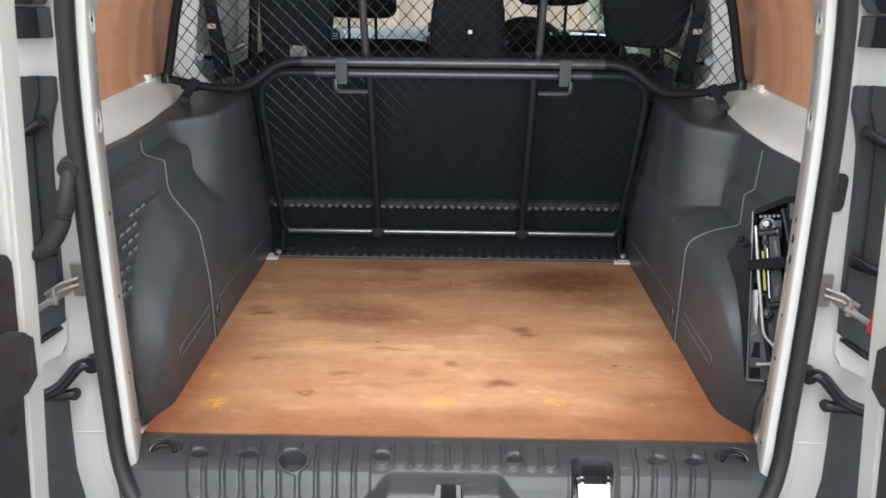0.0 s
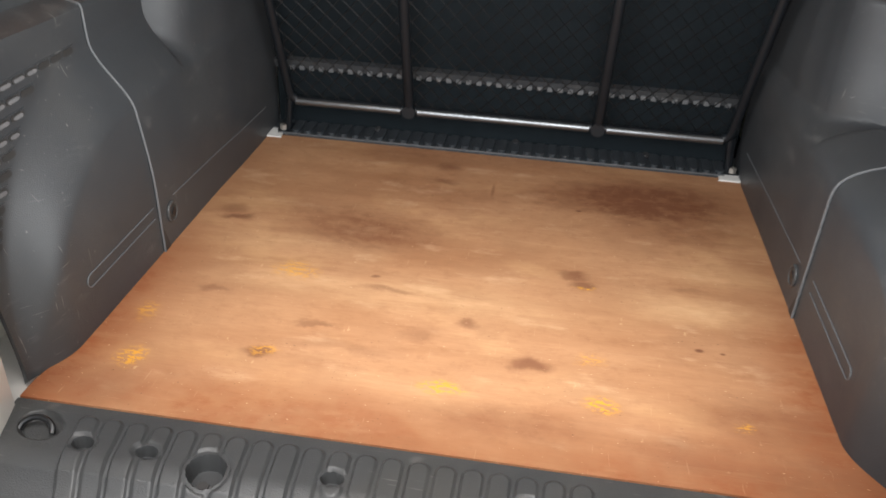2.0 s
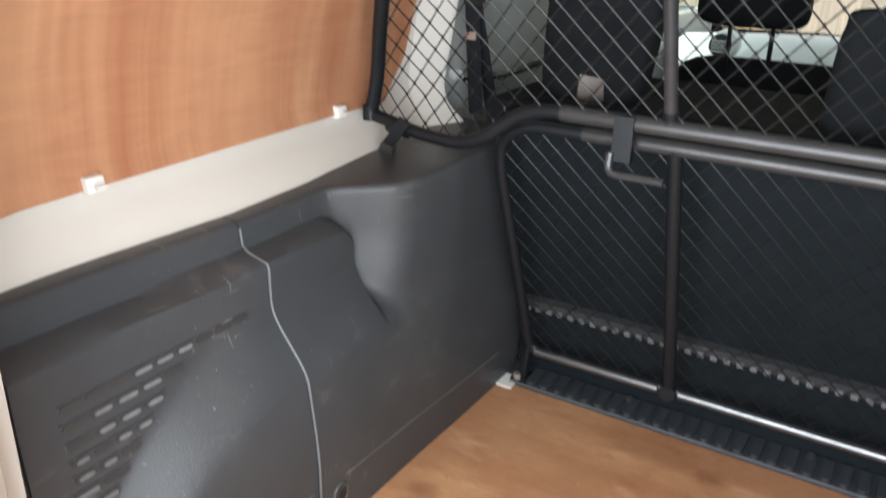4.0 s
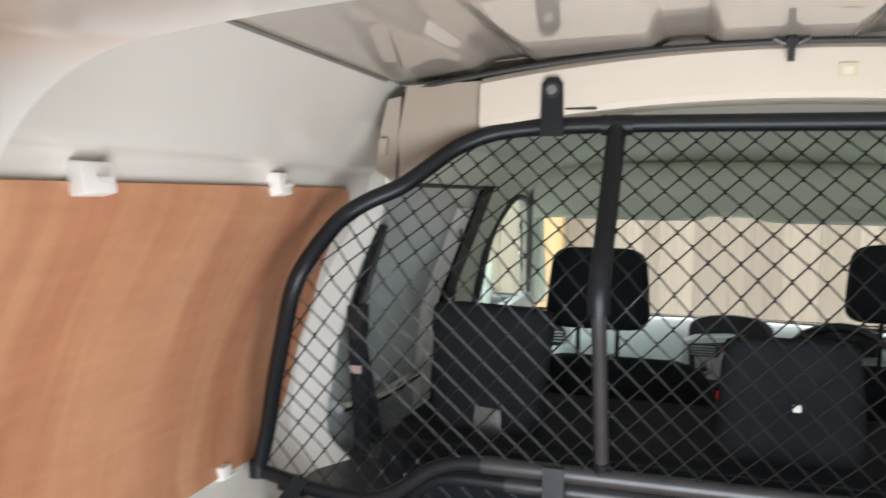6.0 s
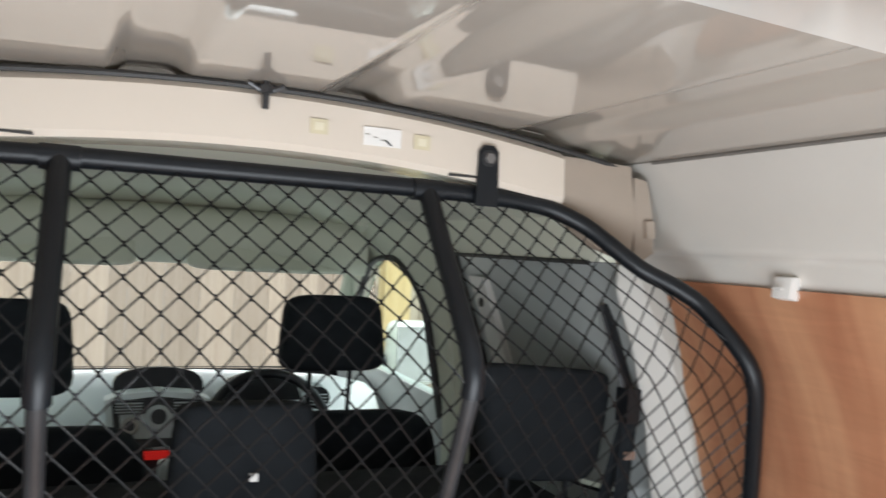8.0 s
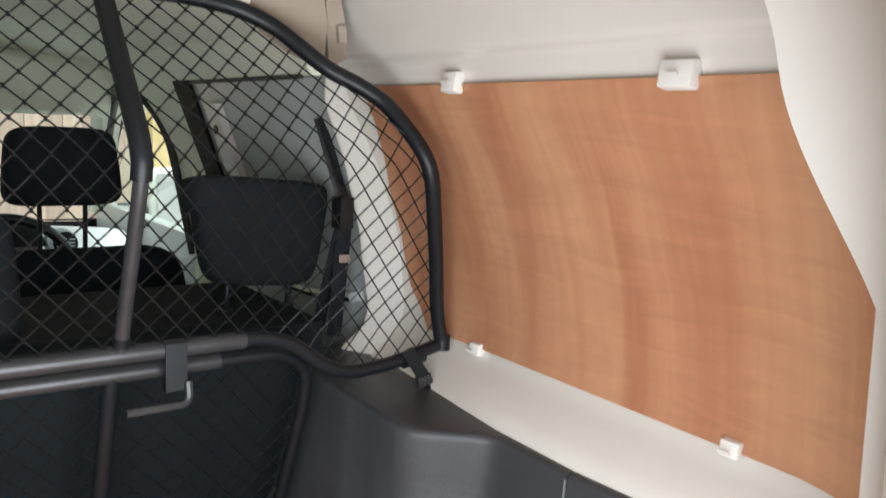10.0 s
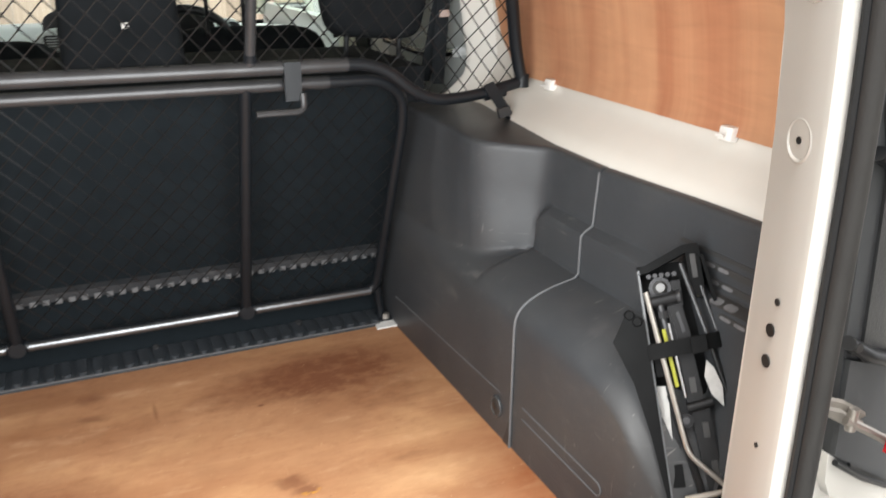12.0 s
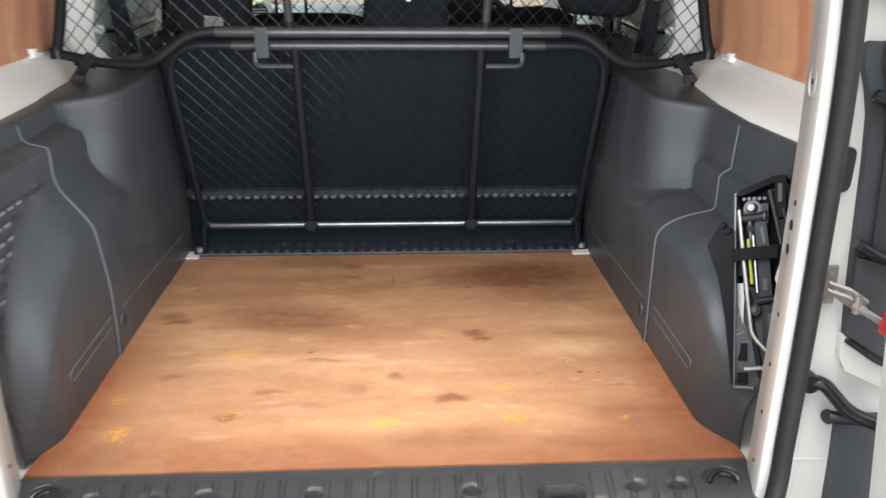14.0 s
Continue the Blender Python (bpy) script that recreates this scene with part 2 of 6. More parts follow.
    col = blend(ranged(specks.outputs["Fac"], 0.74, 0.78, 0.0, 0.7), col, (0.09, 0.045, 0.03))
    light = noisy(45, 3, (1, 0.4, 1))
    col = blend(ranged(light.outputs["Fac"], 0.70, 0.76, 0.0, 0.4), col, (0.62, 0.40, 0.22))
    for scl, rot in (((260, 15, 1), 0.5), ((16, 300, 1), 0.15)):
        sm = n.new("ShaderNodeMapping")
        sm.inputs["Scale"].default_value, sm.inputs["Rotation"].default_value = scl, (0, 0, rot)
        l.new(obj, sm.inputs[0])
        sc = n.new("ShaderNodeTexNoise")
        sc.inputs["Scale"].default_value, sc.inputs["Detail"].default_value = 1.0, 2
        l.new(sm.outputs[0], sc.inputs["Vector"])
        col = blend(ranged(sc.outputs["Fac"], 0.70, 0.77, 0.0, 0.22), col, (0.60, 0.38, 0.22))
    # small crisp nicks and grit
    grit = noisy(150, 2, (1, 1.6, 1))
    col = blend(math2("MULTIPLY", ranged(grit.outputs["Fac"], 0.70, 0.73, 0.0, 0.8), ranged(dull.outputs["Fac"], 0.45, 0.6, 0.2, 1.0)), col, (0.10, 0.045, 0.025))
    col = blend(ranged(grit.outputs["Fac"], 0.29, 0.26, 0.0, 0.6), col, (0.68, 0.47, 0.29))
    l.new(col, b.inputs["Base Color"])
    l.new(ranged(dull.outputs["Fac"], 0.3, 0.7, 0.46, 0.66), b.inputs["Roughness"])
    b.inputs["Specular IOR Level"].default_value = 0.32
    bp = n.new("ShaderNodeBump")
    bp.inputs["Strength"].default_value, bp.inputs["Distance"].default_value = 0.25, 0.001
    l.new(fine.outputs["Fac"], bp.inputs["Height"])
    l.new(bp.outputs[0], b.inputs["Normal"])
    return m


def glass(name, color=(0.9, 0.95, 0.93)):
    m = bpy.data.materials.new(name)
    m.use_nodes = True
    b = m.node_tree.nodes["Principled BSDF"]
    b.inputs["Base Color"].default_value = (*color, 1)
    b.inputs["Roughness"].default_value = 0.02
    b.inputs["Transmission Weight"].default_value = 1.0
    b.inputs["IOR"].default_value = 1.05
    return m


def scuffed(name, color, rough, dust, bump_scale=600, marks=0.6):
    """Moulded plastic with fine grain, dull dusty patches and pale scratches in several directions."""
    m = material(name, color, rough, vary=0.3, scale=6, bump=0.3, bump_scale=bump_scale, spec=0.32)
    n, l = m.node_tree.nodes, m.node_tree.links
    b = n["Principled BSDF"]
    last = b.inputs["Base Color"].links[0].from_socket
    obj = [q for q in n if q.type == "TEX_COORD"][0].outputs["Object"]

    def over(vec_scale, rot, lo, hi, amount, tone, last, detail=2, patch=None):
        mp = n.new("ShaderNodeMapping")
        mp.inputs["Scale"].default_value, mp.inputs["Rotation"].default_value = vec_scale, rot
        l.new(obj, mp.inputs[0])
        t = n.new("ShaderNodeTexNoise")
        t.inputs["Scale"].default_value, t.inputs["Detail"].default_value = 1.0, detail
        l.new(mp.outputs[0], t.inputs["Vector"])
        r = n.new("ShaderNodeMapRange")
        for k, v in zip(("From Min", "From Max", "To Min", "To Max"), (lo, hi, 0.0, amount)):
            r.inputs[k].default_value = v
        l.new(t.outputs["Fac"], r.inputs["Value"])
        fac = r.outputs[0]
        if patch:
            q = n.new("ShaderNodeMath")
            q.operation = "MULTIPLY"
            l.new(fac, q.inputs[0])
            l.new(patch, q.inputs[1])
            fac = q.outputs[0]
        x = n.new("ShaderNodeMix")
        x.data_type = "RGBA"
        l.new(fac, x.inputs["Factor"])
        l.new(last, x.inputs["A"])
        x.inputs["B"].default_value = (*tone, 1)
        return x.outputs["Result"], t.outputs["Fac"]

    last, cloud = over((4, 4, 4), (0, 0, 0), 0.45, 0.75, 0.5, dust, last, 6)
    gate = n.new("ShaderNodeMapRange")
    gate.inputs["From Min"].default_value, gate.inputs["From Max"].default_value = 0.42, 0.58
    l.new(cloud, gate.inputs["Value"])
    for sc, rot in (((14, 14, 220), (0.5, 0, 0)), ((20, 180, 14), (-0.4, 0.3, 0)), ((12, 150, 150), (0.2, 0.9, 0.6))):
        last, _ = over(sc, rot, 0.70, 0.76, marks * 0.6, (0.28, 0.27, 0.25), last, 2, gate.outputs[0])
    last, _ = over((60, 60, 60), (0, 0, 0), 0.74, 0.80, marks * 0.35, (0.22, 0.21, 0.20), last, 3, gate.outputs[0])
    last, _ = over((9, 16, 38), (0.7, 0.2, 0.0), 0.62, 0.72, marks * 0.28, (0.17, 0.165, 0.16), last, 5, gate.outputs[0])
    l.new(last, b.inputs["Base Color"])
    return m


PLASTIC = scuffed("black_plastic", (0.048, 0.051, 0.055), 0.37, (0.080, 0.079, 0.076), 600, 0.8)
PLASTIC_SILL = scuffed("ribbed_black_plastic", (0.050, 0.052, 0.054), 0.34, (0.085, 0.08, 0.073), 500, 0.4)
# pale grey for worn rims and for highlights painted along seam edges
PLASTIC_EDGE = material("pale_plastic_edge", (0.13, 0.135, 0.14), 0.45, vary=0.3, scale=30)
GLOSS_BLACK = material("black_gloss_plastic", (0.010, 0.011, 0.013), 0.32, vary=0.2)
TUBE = material("black_powder_coat", (0.0085, 0.0105, 0.0130), 0.38, vary=0.3, scale=20, bump=0.1, bump_scale=900, spec=0.32)
TUBE_GREY = material("grey_powder_coat", (0.050, 0.050, 0.052), 0.33, metal=0.3, vary=0.6, scale=18)
WIRE = material("black_wire", (0.007, 0.0075, 0.008), 0.36, vary=0.2, spec=0.33)
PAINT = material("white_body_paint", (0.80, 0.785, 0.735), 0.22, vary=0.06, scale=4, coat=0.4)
DEEP_PLASTIC = material("dark_strip_plastic", (0.040, 0.046, 0.052), 0.36, vary=0.4, scale=20, bump=0.2)
CONSOLE_GREY = material("silver_grey_console_plastic", (0.60, 0.62, 0.62), 0.4, vary=0.12)
DULL_BLACK = material("dull_black_plastic", (0.0075, 0.0078, 0.008), 0.6, vary=0.4, scale=30, spec=0.08)
BEAM_PAINT = material("cream_beam_paint", (0.66, 0.585, 0.495), 0.24, vary=0.05, scale=6, coat=0.3)
PLAIN_BOLT = material("grey_bolt_steel", (0.22, 0.21, 0.20), 0.5, metal=0.5, vary=0.3, scale=60)
SIDE_GLASS = glass("tinted_side_glass", (0.78, 0.93, 0.87))
# body white with the load space's shade put into its colour
SHADED_WALL_PAINT = material("shaded_white_wall_paint", (0.66, 0.63, 0.575), 0.22, vary=0.10, scale=4, coat=0.25)
PAINT_DIRTY = material("dusty_white_paint", (0.7, 0.68, 0.64), 0.35, vary=0.14, scale=7)
# body white darkened: the dim light under the roof is in this colour
ROOF_PAINT = material("shaded_gloss_roof_paint", (0.44, 0.395, 0.34), 0.05, vary=0.07, scale=3, coat=0.6)
CARD = material("beige_card", (0.35, 0.29, 0.232), 0.75, vary=0.1, scale=8, bump=0.1)
SEALANT = material("grey_seam_sealant", (0.20, 0.185, 0.165), 0.6, vary=0.4, scale=25)
RUBBER = material("black_rubber", (0.035, 0.034, 0.033), 0.55, vary=0.3, scale=12, bump=0.15, bump_scale=400)
FLOOR_PLY = floor_wood()
WALL_PLY = wood("brown_plywood", (0.38, 0.156, 0.082), (0.55, 0.300, 0.165), along=(0.30, 7.5, 0.7), stains=0.16, rough=0.42, figure=0.085, fibre=0.22)
FABRIC = material("black_seat_fabric", (0.0130, 0.0160, 0.0190), 0.9, vary=0.5, scale=12, bump=0.6, bump_scale=600, spec=0.2)
CARPET = material("black_carpet", (0.0098, 0.0142, 0.0175), 0.95, vary=0.35, scale=18, bump=0.6, bump_scale=900, spec=0.15)
HEADLINER = material("grey_headliner", (0.68, 0.69, 0.58), 0.95, vary=0.1, scale=8, bump=0.2, bump_scale=700)
DOOR_GREY = material("grey_door_metal", (0.40, 0.425, 0.415), 0.30, vary=0.18, scale=5)
DASH = material("light_grey_dash", (0.80, 0.84, 0.85), 0.5, vary=0.06, scale=9, bump=0.1)
DASH_DARK = material("dark_dash", (0.03, 0.03, 0.033), 0.5, vary=0.2)
BAR_STEEL = material("worn_steel_bar", (0.22, 0.23, 0.24), 0.30, metal=0.9, vary=0.6, scale=14)
CHROME = material("bright_steel", (0.7, 0.7, 0.7), 0.22, metal=1.0, vary=0.1, scale=30)
LOCK_BLUE = material("blue_black_plastic", (0.022, 0.036, 0.062), 0.3, vary=0.25)
STEEL = material("dull_zinc_steel", (0.45, 0.42, 0.38), 0.45, metal=0.8, vary=0.3, scale=40)
JACK_STEEL = material("worn_jack_steel", (0.20, 0.20, 0.195), 0.4, metal=0.6, vary=0.5, scale=80)
JACK_BLACK = material("black_jack_paint", (0.012, 0.012, 0.0125), 0.4, vary=0.6, scale=60, spec=0.25)
YELLOW = material("yellow_paint", (0.34, 0.34, 0.04), 0.4, vary=0.1)
WHITE_PLASTIC = material("white_plastic", (0.78, 0.76, 0.72), 0.4, vary=0.06, scale=20)
PAPER = material("grubby_white_paper", (0.5, 0.49, 0.47), 0.7, vary=0.35, scale=60, bump=0.4, bump_scale=120)
TAPE = material("white_tape", (0.7, 0.69, 0.66), 0.5, vary=0.12, scale=30)
FENCE_WOOD = wood("fence_board", (0.40, 0.325, 0.25), (0.55, 0.46, 0.37), along=(14.0, 14.0, 0.9), stains=0.4, rough=0.8)
fw = FENCE_WOOD.node_tree
fb = fw.nodes["Principled BSDF"]
src = fb.inputs["Base Color"].links[0].from_socket
info = fw.nodes.new("ShaderNodeObjectInfo")
tone = fw.nodes.new("ShaderNodeMapRange")
tone.inputs["To Min"].default_value, tone.inputs["To Max"].default_value = 0.78, 1.12
fw.links.new(info.outputs["Random"], tone.inputs["Value"])
board_mix = fw.nodes.new("ShaderNodeMix")
board_mix.data_type, board_mix.blend_type = "RGBA", "MULTIPLY"
board_mix.inputs["Factor"].default_value = 1.0
fw.links.new(src, board_mix.inputs["A"])
fw.links.new(tone.outputs[0], board_mix.inputs["B"])
fw.links.new(board_mix.outputs["Result"], fb.inputs["Base Color"])
YELLOW_WOOD = wood("yellow_timber", (0.62, 0.42, 0.19), (0.78, 0.58, 0.30), along=(12, 12, 1.0), rough=0.6)
# unseen ground, toned pale to bounce light into the van and onto its doors
PALE_GROUND = material("pale_bounce_ground", (0.34, 0.33, 0.31), 0.9, vary=0.25, scale=1.5, bump=0.6, bump_scale=150)
GLASS = glass("window_glass")
BUMPER = material("grey_bumper_plastic", (0.058, 0.062, 0.067), 0.55, vary=0.2, bump=0.2, bump_scale=600)
AMBER = material("pale_amber_lens", (0.42, 0.30, 0.20), 0.2, vary=0.15)
RED_LENS = material("red_lens_plastic", (0.55, 0.015, 0.02), 0.15, vary=0.1)
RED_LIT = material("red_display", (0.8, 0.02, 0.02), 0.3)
RED_LIT.node_tree.nodes["Principled BSDF"].inputs["Emission Color"].default_value = (1, 0.03, 0.02, 1)
RED_LIT.node_tree.nodes["Principled BSDF"].inputs["Emission Strength"].default_value = 0.10


# ---------------------------------------------------------------- mesh helpers
def finish(bm, name, mat, parent=None, label="", smooth=True, bevel=0.0):
    if bevel:
        bmesh.ops.bevel(bm, geom=[e for e in bm.edges if e.is_manifold and e.calc_face_angle(0) > 0.5], offset=bevel, segments=2, affect="EDGES", profile=0.6)
    bmesh.ops.recalc_face_normals(bm, faces=bm.faces)
    me = bpy.data.meshes.new(name)
    bm.to_mesh(me)
    bm.free()
    me.materials.append(mat)
    if smooth:
        me.shade_smooth()
        me.set_sharp_from_angle(angle=radians(38))
    ob = new(name, me)
    if parent:
        ob.parent = parent
    if label:
        ob["label"] = label
    return ob


def part(name, bm, mat, parent, label="", bevel=0.0, smooth=True):
    return finish(bm, name, mat, parent, label, smooth, bevel)


def thing(name, label, category, group="", kind=""):
    return tagged(new(name), label, category, group, kind)


def box(x0, x1, y0, y1, z0, z1, bm=None):
    bm = bm or bmesh.new()
    v = [bm.verts.new((x, y, z)) for x in (x0, x1) for y in (y0, y1) for z in (z0, z1)]
    for f in ((0, 1, 3, 2), (4, 6, 7, 5), (0, 4, 5, 1), (2, 3, 7, 6), (0, 2, 6, 4), (1, 5, 7, 3)):
        bm.faces.new([v[i] for i in f])
    return bm


def prism(points, lift, bm=None):
    """A flat polygon pushed along the vector lift."""
    bm = bm or bmesh.new()
    lift = Vector(lift)
    a = [bm.verts.new(p) for p in points]
    b = [bm.verts.new(Vector(p) + lift) for p in points]
    bm.faces.new(a[::-1])
    bm.faces.new(b)
    for i in range(len(a)):
        j = (i + 1) % len(a)
        bm.faces.new((a[i], a[j], b[j], b[i]))
    return bm


def rounded(points, radius, steps=5, closed=False):
    """The polyline with its corners rounded."""
    pts = [Vector(p) for p in points]
    out = []
    n = len(pts)
    for i, p in enumerate(pts):
        if not closed and i in (0, n - 1):
            out.append(p)
            continue
        a, b = pts[i - 1] - p, pts[(i + 1) % n] - p
        r = min(radius, a.length * 0.48, b.length * 0.48)
        p0, p1 = p + a.normalized() * r, p + b.normalized() * r
        for k in range(steps + 1):
            t = k / steps
            out.append(p0 * (1 - t) ** 2 + p * 2 * t * (1 - t) + p1 * t * t)
    return out


def tube(points, r, seg=10, closed=False, bm=None, flat=1.0, up=None):
    """A round bar swept along the points. flat squashes it along its second axis."""
    bm = bm or bmesh.new()
    pts = [Vector(p) for p in points]
    n = len(pts)
    rings, side = [], None
    for i, p in enumerate(pts):
        d = (pts[(i + 1) % n] - pts[i - 1]) if closed or 0 < i < n - 1 else (pts[1] - pts[0] if i == 0 else pts[-1] - pts[-2])
        d.normalize()
        if side is None:
            ref = Vector(up) if up else (Vector((0, 0, 1)) if abs(d.z) < 0.9 else Vector((0, 1, 0)))
            side = d.cross(ref).normalized()
        side = (side - d * side.dot(d)).normalized()
        other = d.cross(side)
        rings.append([bm.verts.new(p + (side * math.cos(a) + other * math.sin(a) * flat) * r) for a in (2 * math.pi * k / seg for k in range(seg))])
    for i in range(n if closed else n - 1):
        a, b = rings[i], rings[(i + 1) % n]
        for k in range(seg):
            bm.faces.new((a[k], a[(k + 1) % seg], b[(k + 1) % seg], b[k]))
    if not closed:
        bm.faces.new(rings[0][::-1])
        bm.faces.new(rings[-1])
    return bm


def sheet(fn, us, vs, thick, bm=None):
    """A surface fn(u, v) with the thickness vector thick(u, v) behind it."""
    bm = bm or bmesh.new()
    front = [[bm.verts.new(fn(u, v)) for v in vs] for u in us]
    back = [[bm.verts.new(Vector(fn(u, v)) + Vector(thick)) for v in vs] for u in us]
    nu, nv = len(us), len(vs)
    for i in range(nu - 1):
        for j in range(nv - 1):
            bm.faces.new((front[i][j], front[i + 1][j], front[i + 1][j + 1], front[i][j + 1]))
            bm.faces.new((back[i][j], back[i][j + 1], back[i + 1][j + 1], back[i + 1][j]))
    for i in range(nu - 1):
        for j in (0, nv - 1):
            bm.faces.new((front[i][j], front[i + 1][j], back[i + 1][j], back[i][j]))
    for j in range(nv - 1):
        for i in (0, nu - 1):
            bm.faces.new((front[i][j], front[i][j + 1], back[i][j + 1], back[i][j]))
    return bm


def disc(center, axis, r, depth, seg=20, bm=None, r2=None):
    c, a = Vector(center), Vector(axis).normalized()
    bm = bm or bmesh.new()
    s = a.cross(Vector((0, 0, 1)) if abs(a.z) < 0.9 else Vector((1, 0, 0))).normalized()
    o = a.cross(s)
    r2 = r if r2 is None else r2
    A = [bm.verts.new(c + (s * math.cos(t) + o * math.sin(t)) * r) for t in (2 * math.pi * k / seg for k in range(seg))]
    B = [bm.verts.new(c + a * depth + (s * math.cos(t) + o * math.sin(t)) * r2) for t in (2 * math.pi * k / seg for k in range(seg))]
    bm.faces.new(A[::-1])
    bm.faces.new(B)
    for k in range(seg):
        bm.faces.new((A[k], A[(k + 1) % seg], B[(k + 1) % seg], B[k]))
    return bm


def span(a, b, n):
    return [a + (b - a) * i / (n - 1) for i in range(n)]


def ease(a, b, x):
    t = min(1.0, max(0.0, (x - a) / (b - a)))
    return t * t * (3 - 2 * t)


def lerp_table(table, x):
    for (a, va), (b, vb) in zip(table, table[1:]):
        if x <= b:
            t = min(1.0, max(0.0, (x - a) / (b - a)))
            return va + (vb - va) * t
    return table[-1][1]


# ---------------------------------------------------------------- ground and yard
ground = finish(box(-60, 60, -60, 60, -0.75, -0.65), "ground", PALE_GROUND)
tagged(ground, "pale unseen ground under the van that bounces light up", "ground", kind="structure")


# ---------------------------------------------------------------- body shell
def roof_z(x):
    z = 1.230 - 0.13 * x * x
    for c in (-0.40, -0.14, 0.118, 0.405):
        z += 0.015 * ease(0.050, 0.022, abs(x - c))
    return z


def taper(y, z):
    t = 0.04 * (0.75 - y) if y < 0.75 else 0.0
    t += 0.035 * ease(0.16, 0.02, y)
    t = t * ease(1.17, 0.95, z) * ease(0.47, 0.60, z)
    return t + max(0.0, y - 0.945) * 0.62 * ease(1.10, 0.95, z)


WALL_PROFILE = rounded([(0.716, 0, 0.452), (0.738, 0, 0.500), (0.80, 0, 0.560), (0.815, 0, 0.60), (0.795, 0, 0.74), (0.74, 0, 0.88), (0.672, 0, 0.992), (0.657, 0, 1.03), (0.651, 0, 1.047), (0.634, 0, 1.056), (0.611, 0, 1.13), (0.572, 0, 1.186)], 0.03, 4)


# front edge of the pillar beside the sliding door: height, place along the van
PILLAR_EDGE = [(0.45, 1.06), (0.56, 1.045), (0.66, 1.060), (0.80, 1.052), (0.95, 1.030), (1.0, 1.026), (1.19, 1.03)]


def wall_at(side):
    def fn(u, v):
        p = WALL_PROFILE[v]
        return (side * (p.x - taper(u, p.z)) - (0.014 * ease(0.57, 0.50, p.z) * ease(0.462, 0.490, p.z) if side > 0 else 0.0), u, p.z)
    return fn


for side, nm in ((-1, "wall_left"), (1, "wall_right")):
    w = finish(sheet(wall_at(side), span(-0.02, 0.97, 32), range(len(WALL_PROFILE)), (side * 0.05, 0, 0.0)), nm, SHADED_WALL_PAINT)
    tagged(w, "white painted steel side wall of the load space", "van wall", kind="structure")

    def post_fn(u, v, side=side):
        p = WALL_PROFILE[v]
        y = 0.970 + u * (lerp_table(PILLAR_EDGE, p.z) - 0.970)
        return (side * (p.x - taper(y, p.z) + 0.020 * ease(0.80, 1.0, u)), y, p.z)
    # lighter paint than the wall puts this pillar's brighter light into its colour
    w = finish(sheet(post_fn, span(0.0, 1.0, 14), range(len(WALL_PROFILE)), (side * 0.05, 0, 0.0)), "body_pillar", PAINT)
    tagged(w, "white painted body pillar in front of the wall board", "pillar", kind="structure")
    # joint where the roof skin meets the wall
    j = finish(tube([(side * 0.573, y, 1.185) for y in (0.08, 0.85)], 0.0030, 6), "roof_seal", SEALANT)
    tagged(j, "grey joint between roof skin and side wall", "seal", kind="structure")

roof = finish(sheet(lambda u, v: (u, v, roof_z(u)), span(-0.62, 0.62, 125), span(-0.06, 0.93, 6), (0, 0, 0.03)), "roof", ROOF_PAINT)
tagged(roof, "glossy pale painted steel roof with pressed ribs", "van roof", kind="structure")

# cross beam over the guard
beam_pts = [(0.868, 1.150), (0.862, 1.158), (0.866, 1.215), (0.876, 1.224), (0.95, 1.224), (0.95, 1.150)]


def beam_fn(u, v):
    y, z = beam_pts[v % len(beam_pts)]
    return (u, y, z - 0.2 * u * u)


bm = bmesh.new()
us = span(-0.43, 0.43, 25)
rows_ = [[bm.verts.new(beam_fn(u, v)) for v in range(len(beam_pts))] for u in us]
for a, b in zip(rows_, rows_[1:]):
    for k in range(len(beam_pts)):
        bm.faces.new((a[k], a[(k + 1) % len(beam_pts)], b[(k + 1) % len(beam_pts)], b[k]))
bm.faces.new(rows_[0])
bm.faces.new(rows_[-1][::-1])
tagged(finish(bm, "roof_beam", BEAM_PAINT), "cream-white painted steel cross beam under the roof", "roof beam", kind="structure")

# dark joint between roof and beam
joint = finish(tube([(u, 0.872, 1.2255 - 0.2 * u * u + 0.02 * u * u) for u in span(-0.55, 0.55, 25)], 0.004, 6), "roof_seal", RUBBER)
tagged(joint, "black sealing joint between roof and beam", "seal", kind="structure")

